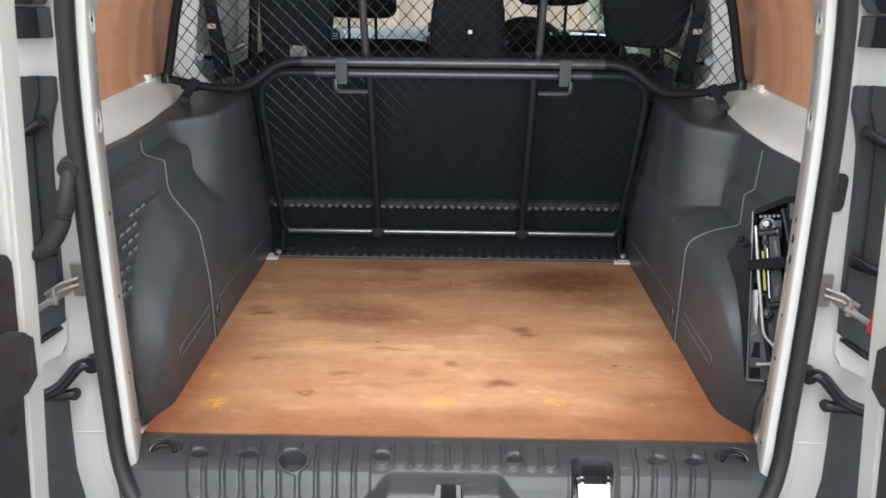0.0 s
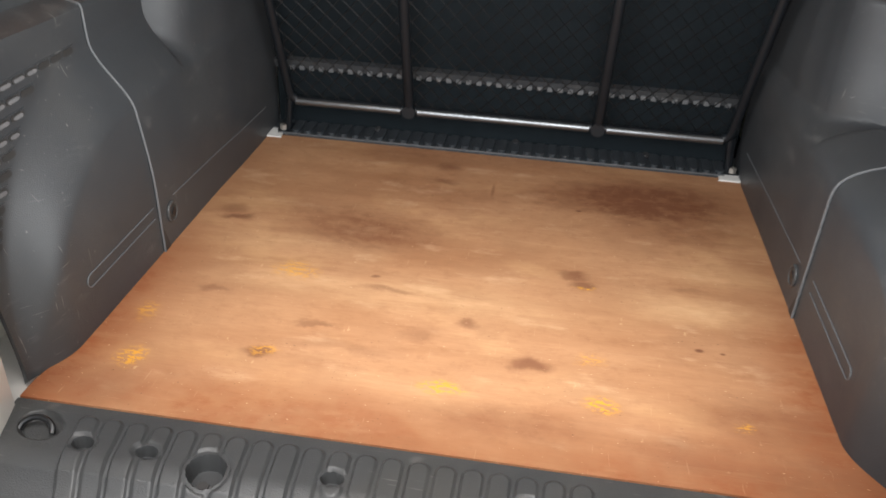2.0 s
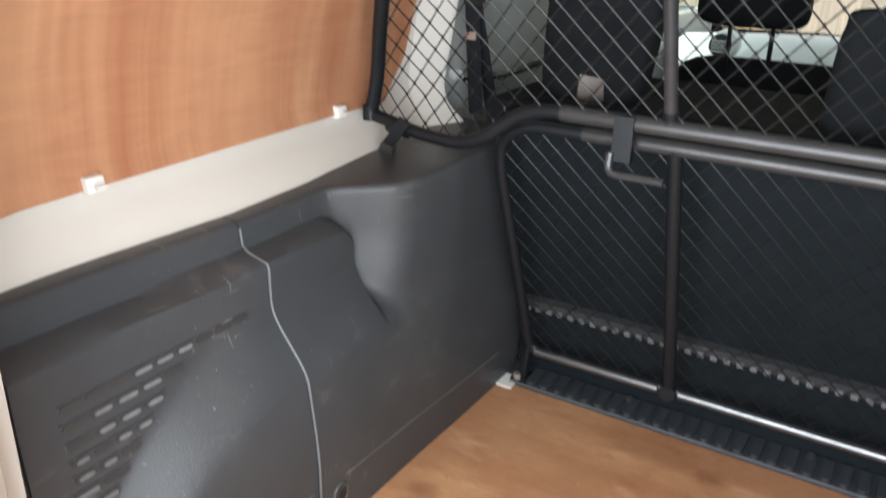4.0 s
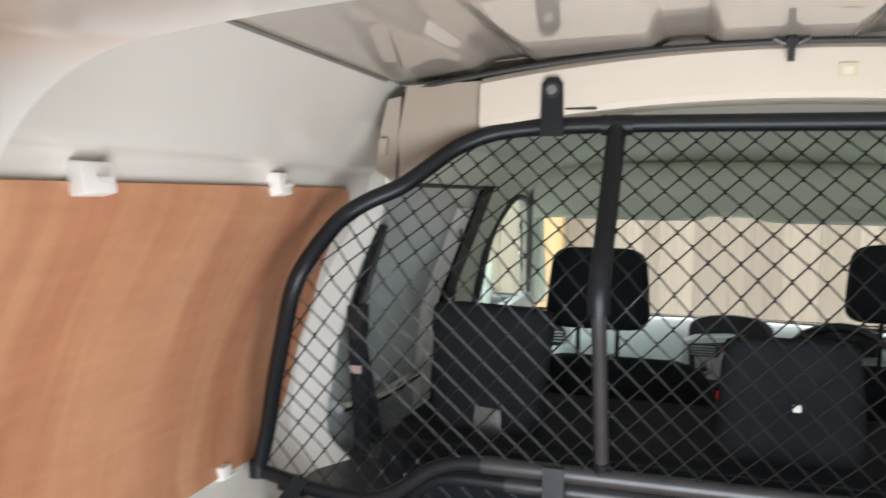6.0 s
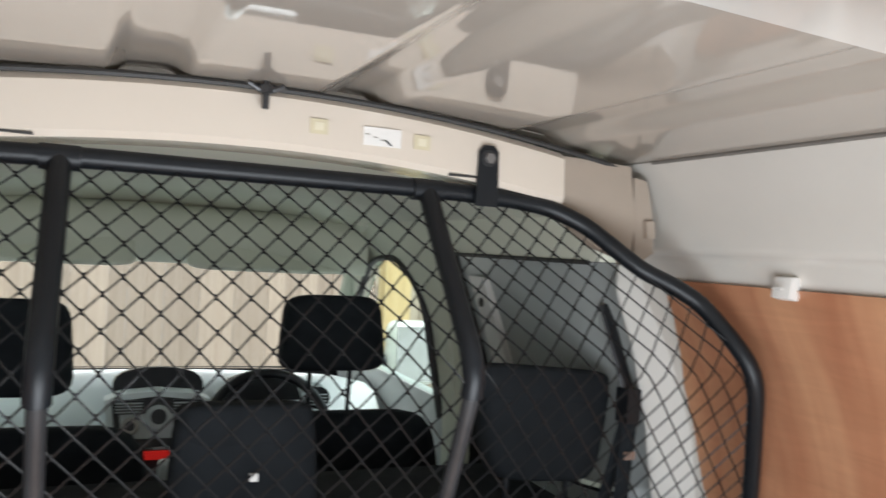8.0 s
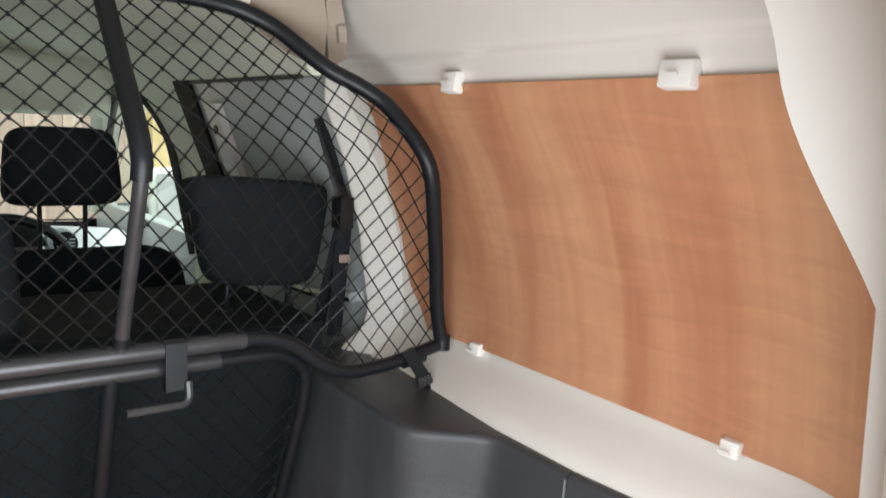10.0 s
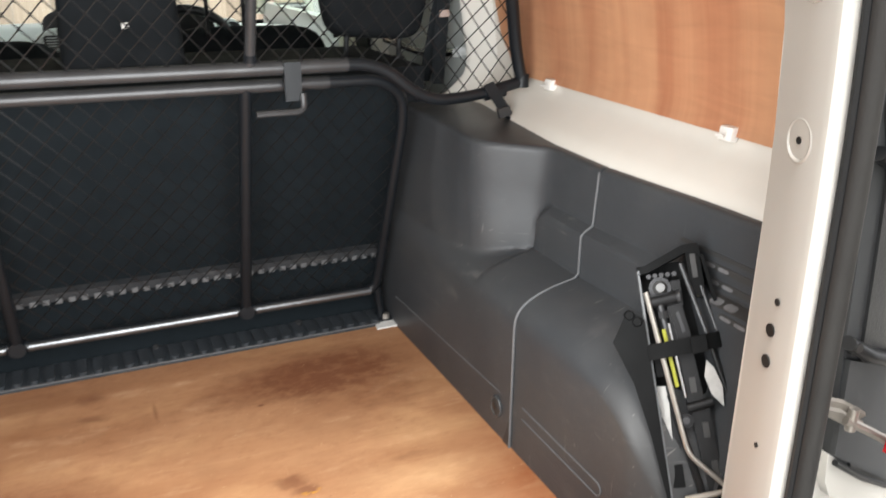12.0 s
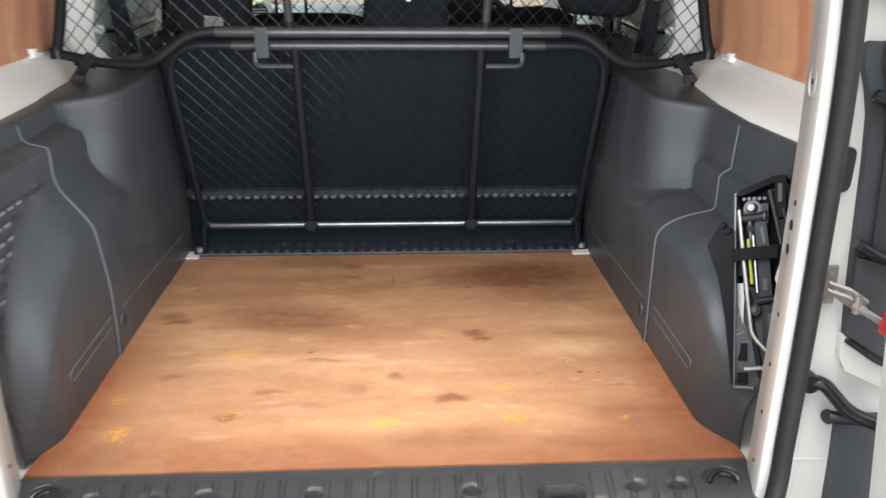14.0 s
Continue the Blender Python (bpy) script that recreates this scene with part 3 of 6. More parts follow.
for side in (-1, 1):
    # beige corner covers either end of the beam
    c = thing("corner_cover", "flat beige corner cover at the end of the roof beam", "trim panel", group="roof corner covers")
    part("panel", prism([(side * 0.416, 0.878, 1.185), (side * 0.416, 0.878, 1.121), (side * 0.462, 0.882, 1.080), (side * 0.51, 0.884, 1.052), (side * 0.560, 0.876, 1.035), (side * 0.560, 0.868, 1.10), (side * 0.546, 0.866, 1.178)], (0, 0.02, 0)), CARD, c, bevel=0.003)
    part("return_edge", prism([(side * 0.564, 0.890, 1.04), (side * 0.561, 0.882, 1.10), (side * 0.548, 0.878, 1.172), (side * 0.546, 0.91, 1.172), (side * 0.56, 0.91, 1.04)], (side * 0.003, 0, 0)), SEALANT, c, "grey gap along the cover's edge")
    c2 = finish(prism([(side * 0.558, 0.872, 1.163), (side * 0.576, 0.864, 1.158), (side * 0.587, 0.862, 1.11), (side * 0.593, 0.862, 1.05), (side * 0.568, 0.872, 1.03), (side * 0.561, 0.874, 1.10)], (0, 0.05, 0)), "roof_pillar", CARD, bevel=0.005)
    tagged(c2, "beige painted pillar head in the roof corner", "pillar", kind="structure")
    nt = finish(prism([(side * 0.574, 0.858, 1.098), (side * 0.586, 0.855, 1.098), (side * 0.589, 0.855, 1.072), (side * 0.577, 0.858, 1.072)], (0, 0.012, 0)), "pillar_clip", CARD, bevel=0.003)
    tagged(nt, "small beige clip on the pillar head", "clip", group="pillar clips")

# rear frame: one box section up the pillars and over the opening
FRAME = [(0.600, -0.03), (0.600, 0.30), (0.594, 0.65), (0.580, 0.84), (0.556, 0.96), (0.515, 1.05), (0.455, 1.092), (0.32, 1.110), (0.0, 1.122)]


def frame_section(x, z, d):
    """Cross-section round a point of the frame: outward is away from the opening's middle."""
    k = ease(0.75, 1.0, z)
    front = -0.018 + 0.098 * k
    sec = [(0.0 + 0.004 * k, front), (-0.0105, -0.055), (-0.0205, -0.092), (-0.0195, -0.099), (-0.014, -0.104), (-0.004, -0.107), (0.008, -0.110), (0.016, -0.106), (0.022, -0.078), (0.062, -0.074), (0.085, -0.074), (0.10, -0.07), (0.10, front - 0.01), (0.06, front + 0.012), (0.02, front + 0.010)]
    out = Vector((d.y, -d.x))
    return [(x + out.x * a, b, z + out.y * a) for a, b in sec]


fine = [Vector((p.x, p.y)) for p in rounded([(x, z, 0) for x, z in FRAME], 0.09, 6)]
full = [Vector((-p.x, p.y)) for p in fine][:-1] + fine[::-1]
bm = bmesh.new()
rr = []
for i, p in enumerate(full):
    d = (full[min(i + 1, len(full) - 1)] - full[max(i - 1, 0)]).normalized()
    rr.append([bm.verts.new(q) for q in frame_section(p.x, p.y, Vector((-d.x, -d.y)))])
n = len(rr[0])
for a, b in zip(rr, rr[1:]):
    for k in range(n):
        bm.faces.new((a[k], a[(k + 1) % n], b[(k + 1) % n], b[k]))
bm.faces.new(rr[0])
bm.faces.new(rr[-1][::-1])
rear_frame = tagged(new("rear_frame"), "white painted steel frame round the rear opening", "door frame", kind="structure")
fr_ob = part("frame", bm, PAINT, rear_frame)
fr_ob.data.set_sharp_from_angle(angle=radians(32))


def frame_face(y, z):
    """Across-van place of the pillar's inner face."""
    return lerp_table([(p.y, p.x) for p in [Vector(q) for q in FRAME]], z) - 0.0205 * (-0.018 - y) / 0.074


for side in (-1, 1):
    holes = ((0.648, 0.004, -0.062), (0.476, 0.004, -0.066), (0.13, 0.003, -0.066), (0.215, 0.003, -0.066), (0.04, 0.003, -0.066), (0.441, 0.0075, -0.061), (0.404, 0.0075, -0.061), (0.30, 0.003, -0.066), (0.80, 0.004, -0.062)) if side > 0 else ((0.47, 0.0045, -0.06), (0.318, 0.003, -0.066), (0.166, 0.003, -0.066), (0.065, 0.003, -0.066), (0.63, 0.004, -0.062), (0.79, 0.004, -0.06))
    for z, r, y in holes:
        part("punched_hole", disc((side * (frame_face(y, z) - 0.0008), y, z), (side, -0.27, 0), r, -0.0015, 14), RUBBER, rear_frame)
        if z > 0.6:
            x = frame_face(y, z)
            part("pressing", tube([(side * (x - 0.27 * 0.019 * math.cos(a) - 0.0004), y - 0.019 * math.cos(a), z + 0.021 * math.sin(a)) for a in (2 * math.pi * q / 28 for q in range(28))], 0.0024, 8, closed=True), PAINT, rear_frame)

# door rubber all round the opening
sp = []
for i, p in enumerate(fine):
    d = (fine[min(i + 1, len(fine) - 1)] - fine[max(i - 1, 0)]).normalized()
    o = Vector((d.y, -d.x)) * 0.006
    sp.append(Vector((p.x + o.x, -0.117, p.y + o.y)))
low = rounded([(0.606, -0.117, 0.09), (0.606, -0.119, 0.045), (0.592, -0.138, -0.012), (0.556, -0.168, -0.058), (0.49, -0.19, -0.135), (0.0, -0.19, -0.135)], 0.06, 6)
half = low[:-1][::-1] + sp[1:]
loop = [Vector((-p.x, p.y, p.z)) for p in half] + half[::-1][1:]
seal = thing("door_seal", "black rubber door seal round the rear opening", "seal", kind="structure")
part("bulb", tube(loop, 0.0130, 12, closed=True), RUBBER, seal)
part("lip", tube([p + Vector((-0.011 if p.x > 0 else 0.011 if p.x < 0 else 0, 0.004, -0.010 if p.z > 1.05 else 0.0)) for p in loop], 0.0055, 8, closed=True), GLOSS_BLACK, seal)

# outer rear corners and bumper
for side in (-1, 1):
    c = finish(prism([(side * 0.634, -0.0737, -0.1356), (side * 0.8288, -0.0851, -0.1356), (side * 0.8288, -0.0851, 1.1594), (side * 0.5491, -0.0737, 1.1594), (side * 0.5905, -0.0737, 0.9729), (side * 0.6164, -0.0737, 0.8175), (side * 0.632, -0.0737, 0.6103)], (0, 0.09, 0)), "rear_corner", PAINT, bevel=0.01)
    tagged(c, "white painted outer rear corner of the van", "body panel", kind="structure")
    c = finish(prism([(side * 0.6216, -0.0768, -0.4982), (side * 0.7148, -0.0768, -0.4982), (side * 0.7148, -0.0768, -0.1356), (side * 0.6216, -0.0768, -0.1356)], (0, 0.08, 0)), "rear_corner", PAINT, bevel=0.01)
    tagged(c, "white painted lower rear corner of the van", "body panel", kind="structure")
    c = finish(prism([(side * 0.6838, -0.0954, -0.4982), (side * 0.8702, -0.0954, -0.4982), (side * 0.8702, -0.0954, 0.1338), (side * 0.6962, -0.0954, 0.1338), (side * 0.7014, -0.0954, 0.0509), (side * 0.7045, -0.0954, -0.032), (side * 0.6983, -0.0954, -0.0942)], (0, 0.06, 0)), "bumper_end", BUMPER, bevel=0.015)
    tagged(c, "grey plastic bumper end", "bumper", kind="structure")
bumper = finish(box(-0.85, 0.85, -0.34, -0.20, -0.45, -0.20), "rear_bumper", BUMPER, bevel=0.03)
tagged(bumper, "dark grey plastic rear bumper", "bumper", kind="structure")

for side in (-1, 1):
    flange = finish(prism([(side * 0.560, -0.021, -0.016), (side * 0.622, -0.021, -0.016), (side * 0.622, -0.100, -0.024), (side * 0.575, -0.100, -0.034)], (0, 0, -0.03)), "sill_flange", PAINT, bevel=0.004)
    tagged(flange, "white painted steel flange at the end of the sill", "van floor", kind="structure")
floor_pan = finish(box(-0.72, 0.72, -0.02, 0.99, -0.06, -0.013), "floor_pan", PAINT_DIRTY)
tagged(floor_pan, "white painted steel load floor under the board", "van floor", kind="structure")

# plywood floor board
PLY = [(-0.602, -0.002), (0.604, -0.002), (0.603, 0.03), (0.592, 0.06), (0.575, 0.10), (0.563, 0.14), (0.559, 0.30), (0.558, 0.42), (0.568, 0.985), (-0.606, 0.985), (-0.582, 0.45), (-0.581, 0.14), (-0.588, 0.09), (-0.598, 0.055), (-0.602, 0.03)]
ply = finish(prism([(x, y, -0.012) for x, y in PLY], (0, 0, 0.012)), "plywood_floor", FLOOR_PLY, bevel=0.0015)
tagged(ply, "worn orange-brown plywood load floor with dark stains", "floor board", kind="structure")


# ---------------------------------------------------------------- plastic side trims
def trim_top(y):
    return lerp_table([(0, 0.508), (0.2, 0.505), (0.43, 0.499), (0.6, 0.502), (0.92, 0.521), (1.2, 0.53)], y)


def smooth_table(table, x, w):
    return sum(lerp_table(table, x + w * k) for k in (-1, -0.5, 0, 0.5, 1)) / 5


def step_in(y, z, y_end, z_top, r=0.035):
    """1 inside the stepped plinth below z_top and behind y_end, with a rounded corner."""
    dy, dz = y - (y_end - r), z - (z_top - r)
    d = math.hypot(max(dy, 0), max(dz, 0)) + min(max(dy, dz), 0) - r
    return ease(0.007, -0.009, d)


def soft_min(a, b, k=0.026):
    h = max(k - abs(a - b), 0.0) / k
    return min(a, b) - h * h * k / 4


POCKET_RIGHT = [(0.4, 0.709), (0.568, 0.706), (0.588, 0.692), (0.645, 0.616), (0.672, 0.595), (0.72, 0.585), (0.82, 0.573), (1.1, 0.568)]
POCKET_LEFT = [(0.4, 0.712), (0.585, 0.708), (0.605, 0.692), (0.658, 0.622), (0.685, 0.602), (0.73, 0.593), (0.82, 0.584), (1.1, 0.580)]


def trim_right(y, z):
    wall = 0.704 + 0.012 * ease(0.39, 0.52, z) - 0.027 * step_in(y, z, 0.582, 0.388)
    if z < 0.31:
        wall -= 0.005 * (0.31 - z) / 0.31 + 0.07 * ease(0.31, 0.02, z) * ease(0.3, 0.1, y)
    za = 0.306 * math.sqrt(max(0.0, 1 - (max(0.0, 0.21 - y) / 0.19) ** 2)) if y > 0.02 else 0.0
    t = min(1.0, max(0.0, (za - z) / 0.10))
    shelf = (1 - (1 - t) ** 4.5) * ease(0.0, 0.1, t + 0.02)
    soft = 1 - ease(za - 0.07, za + 0.012, z)
    k = ease(0.30, 0.12, y)
    a = soft * k + shelf * (1 - k)
    face = 0.557 + 0.055 * ease(0.135, 0.0, y) ** 1.3
    xa = wall + (face - wall) * a
    xb = smooth_table(POCKET_RIGHT, y + 0.015 * ease(0.42, 0.28, z), 0.012) + 0.012 * ease(0.3, 0.5, z) * ease(0.66, 0.8, y)
    return soft_min(xa, xb)


def trim_left(y, z):
    wall = 0.704 + 0.012 * ease(0.45, 0.52, z) - 0.050 * step_in(y, z, 0.612, 0.455, 0.045) - 0.012 * ease(0.42, 0.2, z) - 0.032 * ease(0.3, 0.0, z)
    za = 0.375 * math.sqrt(max(0.0, 1 - (max(0.0, 0.40 - y) / 0.365) ** 2))
    a = 1 - ease(za - 0.10, za + 0.015, z)
    face = 0.576 + 0.045 * ease(0.13, 0.0, y) ** 1.3 + 0.022 * ease(0.12, 0.38, z)
    xa = wall + (face - wall) * a
    xb = smooth_table(POCKET_LEFT, y + 0.02 * ease(0.44, 0.30, z), 0.012)
    return soft_min(xa, xb)


def trim_panel(side, fn, y0, y1, n, proud):
    def surf(u, v):
        top = trim_top(u) - (0.009 if side > 0 else 0.0)
        if v <= 1.0:
            z = -0.004 + (top - 0.012 + 0.004) * v
            return (side * (fn(u, z) - proud), u, z)
        t = v - 1.0
        x0 = fn(u, top - 0.012) - proud
        ang = min(1.0, t / 0.25) * math.pi / 2
        x = x0 + 0.012 * (1 - math.cos(ang)) + max(0.0, t - 0.25) / 0.75 * (0.745 - x0 - 0.012)
        return (side * x, u, top - 0.012 + 0.012 * math.sin(ang))
    vs = span(0, 1, 90) + [1 + t for t in (0.05, 0.1, 0.15, 0.2, 0.25, 0.5, 1.0)]
    return sheet(surf, span(y0, y1, n), vs, (side * 0.006, 0, -0.004))


for side, fn, nm, ys in ((1, trim_right, "right", 0.43), (-1, trim_left, "left", 0.41)):
    t = thing("side_trim", "black moulded plastic side trim over the wheel arch", "trim panel", group="load space side trims")
    part("rear_panel", trim_panel(side, fn, 0.030, ys - 0.0015, 60, 0.0), PLASTIC, t)
    part("front_panel", trim_panel(side, fn, ys + 0.0015, 1.06, 130, 0.002), PLASTIC, t)
    zs = span(0.0, trim_top(ys) - (0.016 if side > 0 else 0.01), 60)
    part("foot_gap", prism([(side * (fn(ys + 0.01, 0.02) - 0.004), ys + 0.001, 0.001), (side * (fn(ys + 0.01, 0.02) - 0.004), ys + 0.022, 0.001), (side * (fn(ys + 0.01, 0.02) - 0.004), ys + 0.002, 0.055)], (side * 0.004, 0, 0)), RUBBER, t, "dark gap at the foot of the seam")
    # grey tube that paints the light caught along the seam
    part("seam_edge", tube([(side * (fn(ys, z) - 0.0025), ys, z) for z in zs], 0.0022, 6), PLASTIC_EDGE, t, "thin grey line painting the seam's edge highlight")


# ---------------------------------------------------------------- wall boards
WALL_X = [(p.z, p.x) for p in WALL_PROFILE]


def board_pts(side):
    top = 1.010 if side > 0 else 1.021
    zs = span(0.577, 0.95, 20) + span(top - 0.045, top, 14)

    def fn(u, v):
        z = zs[v]
        lo, hi = -0.01, lerp_table([(0.57, 0.885), (0.60, 0.918), (0.64, 0.950), (0.72, 0.958), (0.83, 0.956), (0.90, 0.945), (0.95, 0.925), (1.03, 0.915)], z)
        cut = max(0.0, z - (top - 0.04))
        inset = 0.04 - math.sqrt(max(0.0, 0.04 ** 2 - cut ** 2))
        y = lo + inset * 0.8 + u * (hi - lo - 1.8 * inset)
        return (side * (lerp_table(WALL_X, z) - 0.008 - taper(y, z)), y, z)
    return fn, range(len(zs))


for side in (-1, 1):
    fn, vs = board_pts(side)
    b = finish(sheet(fn, span(0.0, 1.0, 30), vs, (side * 0.006, 0, 0)), "wall_board", WALL_PLY)
    tagged(b, "reddish-brown plywood lining board on the side wall", "wall board", group="wall lining boards")


# ---------------------------------------------------------------- sill
SILL_Z = -0.003


PITCH = 0.0358


def sill_fn(u, v):
    y, z = v, SILL_Z
    z -= 0.40 * 0.03 * ease(-0.085, -0.135, y) + max(0.0, -0.115 - y) * 0.55 + max(0.0, -0.170 - y) * 1.3
    # broad ribs with rounded ends
    c = (math.floor(u / PITCH) + 0.5) * PITCH
    if abs(c) < 0.50 and abs(c - 0.275) > 0.058:
        lo = -0.104 if -0.16 < c < 0.20 else -0.166 if c < 0 else -0.160
        r = PITCH * 0.44
        dy = max(lo + r - y, y + 0.020 + r, 0.0)
        d = math.hypot(u - c, dy) - r
        keep = ease(0.030, 0.036, math.hypot(u + 0.296, y + 0.085))
        for q in (-0.477, -0.385, -0.128, 0.13, 0.40, 0.47):
            keep = min(keep, ease(0.0135, 0.0175, math.hypot((u - q) / 1.35, y + 0.070)))
        z += 0.0048 * ease(0.0005, -0.0045, d) * keep
    # flat step down to the latch, with slanted ends
    half = 0.096 + max(0.0, -0.108 - y) * 1.0
    z -= 0.034 * ease(half + 0.010, half - 0.004, abs(u + 0.007)) * ease(-0.106, -0.120, y)
    # round well, ring wells, screw dimples
    d = math.hypot(u + 0.296, y + 0.085)
    z -= 0.028 * ease(0.0265, 0.0235, d) - 0.0015 * ease(0.033, 0.029, d)
    for c in (-0.548, 0.548):
        d = math.hypot((u - c) / 1.35, (y + 0.047) / 1.1)
        z -= 0.012 * ease(0.026, 0.020, d)
    for c in (-0.477, -0.385, -0.128, 0.13, 0.40, 0.47):
        d = math.hypot((u - c) / 1.35, y + 0.070)
        z += 0.001 * ease(0.0165, 0.0135, d) - 0.018 * ease(0.0115, 0.0090, d)
    # rimmed striker window with a round top
    dx, dy = abs(u - 0.275) - 0.019, y + 0.084
    d = math.hypot(max(dx, 0), max(dy, 0)) + min(max(dx, dy), 0) - 0.019
    z += 0.003 * ease(0.010, 0.004, d) - 0.040 * ease(0.002, -0.004, d)
    return (u * (1 - 0.022 * ease(-0.003, -0.10, y) - 0.045 * ease(-0.08, -0.20, y)), y, z)


sill_thing = tagged(new("sill_cover"), "black ribbed plastic loading sill cover", "sill", kind="structure")
part("cover", sheet(sill_fn, span(-0.605, 0.605, 560), span(-0.225, -0.003, 110), (0, 0, -0.03)), PLASTIC_SILL, sill_thing)
for c in (-0.548, 0.548):
    part("lashing_ring", tube([(c + 0.024 * math.cos(a), -0.052 + 0.016 * math.sin(a) - 0.003, -0.010 + 0.012 * math.sin(a)) for a in (math.pi * k / 14 for k in range(15))], 0.0042, 8), GLOSS_BLACK, sill_thing, "black lashing ring folded in its well")
for c in (-0.477, -0.385, -0.128, 0.13, 0.40, 0.47):
    part("screw", disc((c, -0.071, -0.0215), (0, 0, 1), 0.0055, 0.003, 10), GLOSS_BLACK, sill_thing, bevel=0.001)
part("well_bolt", disc((-0.296, -0.090, -0.034), (0, -0.2, 1), 0.009, 0.006, 6), TUBE_GREY, sill_thing, "steel bolt head in its well", bevel=0.001)
latch = thing("door_latch", "black plastic door latch in the sill", "latch")
part("body", prism([(-0.020, -0.128, -0.042), (0.024, -0.128, -0.042), (0.032, -0.165, -0.062), (0.032, -0.185, -0.09), (-0.028, -0.185, -0.09), (-0.028, -0.165, -0.062)], (0, 0.012, 0.012)), GLOSS_BLACK, latch, bevel=0.003)
part("nose", box(-0.012, 0.016, -0.165, -0.118, -0.048, -0.028), GLOSS_BLACK, latch, bevel=0.004)
striker = thing("door_striker", "bright steel striker with a black catch in the sill", "striker")
part("plate", prism([(0.243, -0.100, -0.030), (0.307, -0.100, -0.030), (0.310, -0.150, -0.054), (0.240, -0.150, -0.054)], (0, 0, -0.01)), STEEL, striker, bevel=0.003)
part("pin", tube([(0.246, -0.092, -0.026), (0.304, -0.092, -0.026)], 0.0032, 8), CHROME, striker)
part("catch", box(0.254, 0.296, -0.104, -0.074, -0.036, -0.014), GLOSS_BLACK, striker, bevel=0.006)
for x in (0.244, 0.306):
    part("lug", disc((x - 0.004, -0.094, -0.030), (1, 0, 0), 0.010, 0.008, 12), GLOSS_BLACK, striker, bevel=0.001)

# strip behind the board
strip = thing("floor_strip", "black dimpled plastic strip across the load floor", "floor strip")
part("strip", box(-0.62, 0.60, 0.9875, 1.10, -0.014, 0.004), DEEP_PLASTIC, strip, bevel=0.003)
part("lip", box(-0.55, 0.52, 0.9865, 0.9915, 0.0045, 0.0065), PLASTIC_EDGE, strip, "pale front lip")
for i in range(36):
    x = -0.548 + i * 0.0300
    ends = [(x + 0.0095 + 0.0095 * math.cos(a), 1.004 + 0.011 * math.sin(a)) for a in (math.pi * (1 + k / 8) for k in range(9))]
    part("rib", prism([(px, py, 0.002) for px, py in ends] + [(x + 0.019, 1.058, 0.002), (x, 1.058, 0.002)], (0, 0, 0.0105)), DEEP_PLASTIC, strip, bevel=0.0028)
for x in (-0.312, 0.030, 0.343):
    part("strip_screw", disc((x, 1.052, 0.010), (0, -0.3, 1), 0.0095, 0.0055, 12, r2=0.007), TUBE_GREY, strip, "grey screw head")


# ---------------------------------------------------------------- dog guard
GUARD = [(0.5, 0.815), (0.58, 0.802), (0.625, 0.803), (0.66, 0.79), (0.86, 0.706), (0.89, 0.698), (0.92, 0.712), (1.11, 0.875), (1.3, 1.03)]


def gy(z):
    return lerp_table(GUARD, z)


def ly(z):
    return 1.0 - 0.175 * (z - 0.09) / 0.5


guard = thing("dog_guard", "black tubular steel dog guard with diamond wire mesh", "dog guard")
HALF = [(0.226, 1.119), (0.345, 1.115), (0.412, 1.107), (0.464, 1.084), (0.504, 1.046), (0.530, 1.023), (0.572, 1.004), (0.606, 0.981), (0.627, 0.940), (0.647, 0.892), (0.672, 0.830), (0.720, 0.715), (0.765, 0.575)]
OUTLINE = [(-x, z) for x, z in HALF[::-1]] + HALF
dense = []
for (x0, z0), (x1, z1) in zip(OUTLINE, OUTLINE[1:]):
    for k in range(4):
        t = k / 4
        dense.append((x0 + (x1 - x0) * t, z0 + (z1 - z0) * t))
dense.append(OUTLINE[-1])
path3 = [Vector((x, gy(z), z)) for x, z in dense]
sm = path3
for _ in range(2):
    sm = [sm[0]] + [(sm[i - 1] + sm[i] * 2 + sm[i + 1]) / 4 for i in range(1, len(sm) - 1)] + [sm[-1]]
part("upper_frame", tube(sm, 0.0125, 12), TUBE, guard)
RAIL = [(-0.765, 0.575), (-0.66, 0.553), (-0.58, 0.548), (-0.535, 0.565), (-0.475, 0.612), (-0.43, 0.625), (0.43, 0.625), (0.475, 0.612), (0.535, 0.565), (0.58, 0.548), (0.66, 0.553), (0.765, 0.575)]
part("rail", tube(rounded([(x, 0.803, z) for x, z in RAIL], 0.03, 5), 0.0115, 12), TUBE, guard)
part("rail_sleeve", tube([(-0.40, 0.803, 0.625), (0.40, 0.803, 0.625)], 0.013, 12), TUBE_GREY, guard, "grey-black tube")
for x in (-0.230, 0.224):
    part("mullion", tube([(x, gy(z), z) for z in span(0.868, 1.113, 14)], 0.0135, 12), TUBE, guard)
    part("mullion_foot", tube([(x, gy(z), z) for z in span(0.625, 0.872, 12)], 0.0098, 12), TUBE_GREY, guard, "grey-black tube")
    part("collar", tube([(x, gy(z), z) for z in (0.640, 0.652)], 0.0115, 12), TUBE, guard)
    part("top_sleeve", tube([(x - 0.022, gy(1.116), 1.117), (x + 0.022, gy(1.116), 1.117)], 0.0150, 12), TUBE, guard)
LOWER = [(-0.515, 0.088), (-0.528, 0.50), (-0.52, 0.56), (-0.47, 0.592), (0.47, 0.592), (0.52, 0.56), (0.528, 0.50), (0.515, 0.088)]
part("lower_frame", tube(rounded([(x, ly(z), z) for x, z in LOWER], 0.03, 5, closed=True), 0.011, 12, closed=True), TUBE, guard)
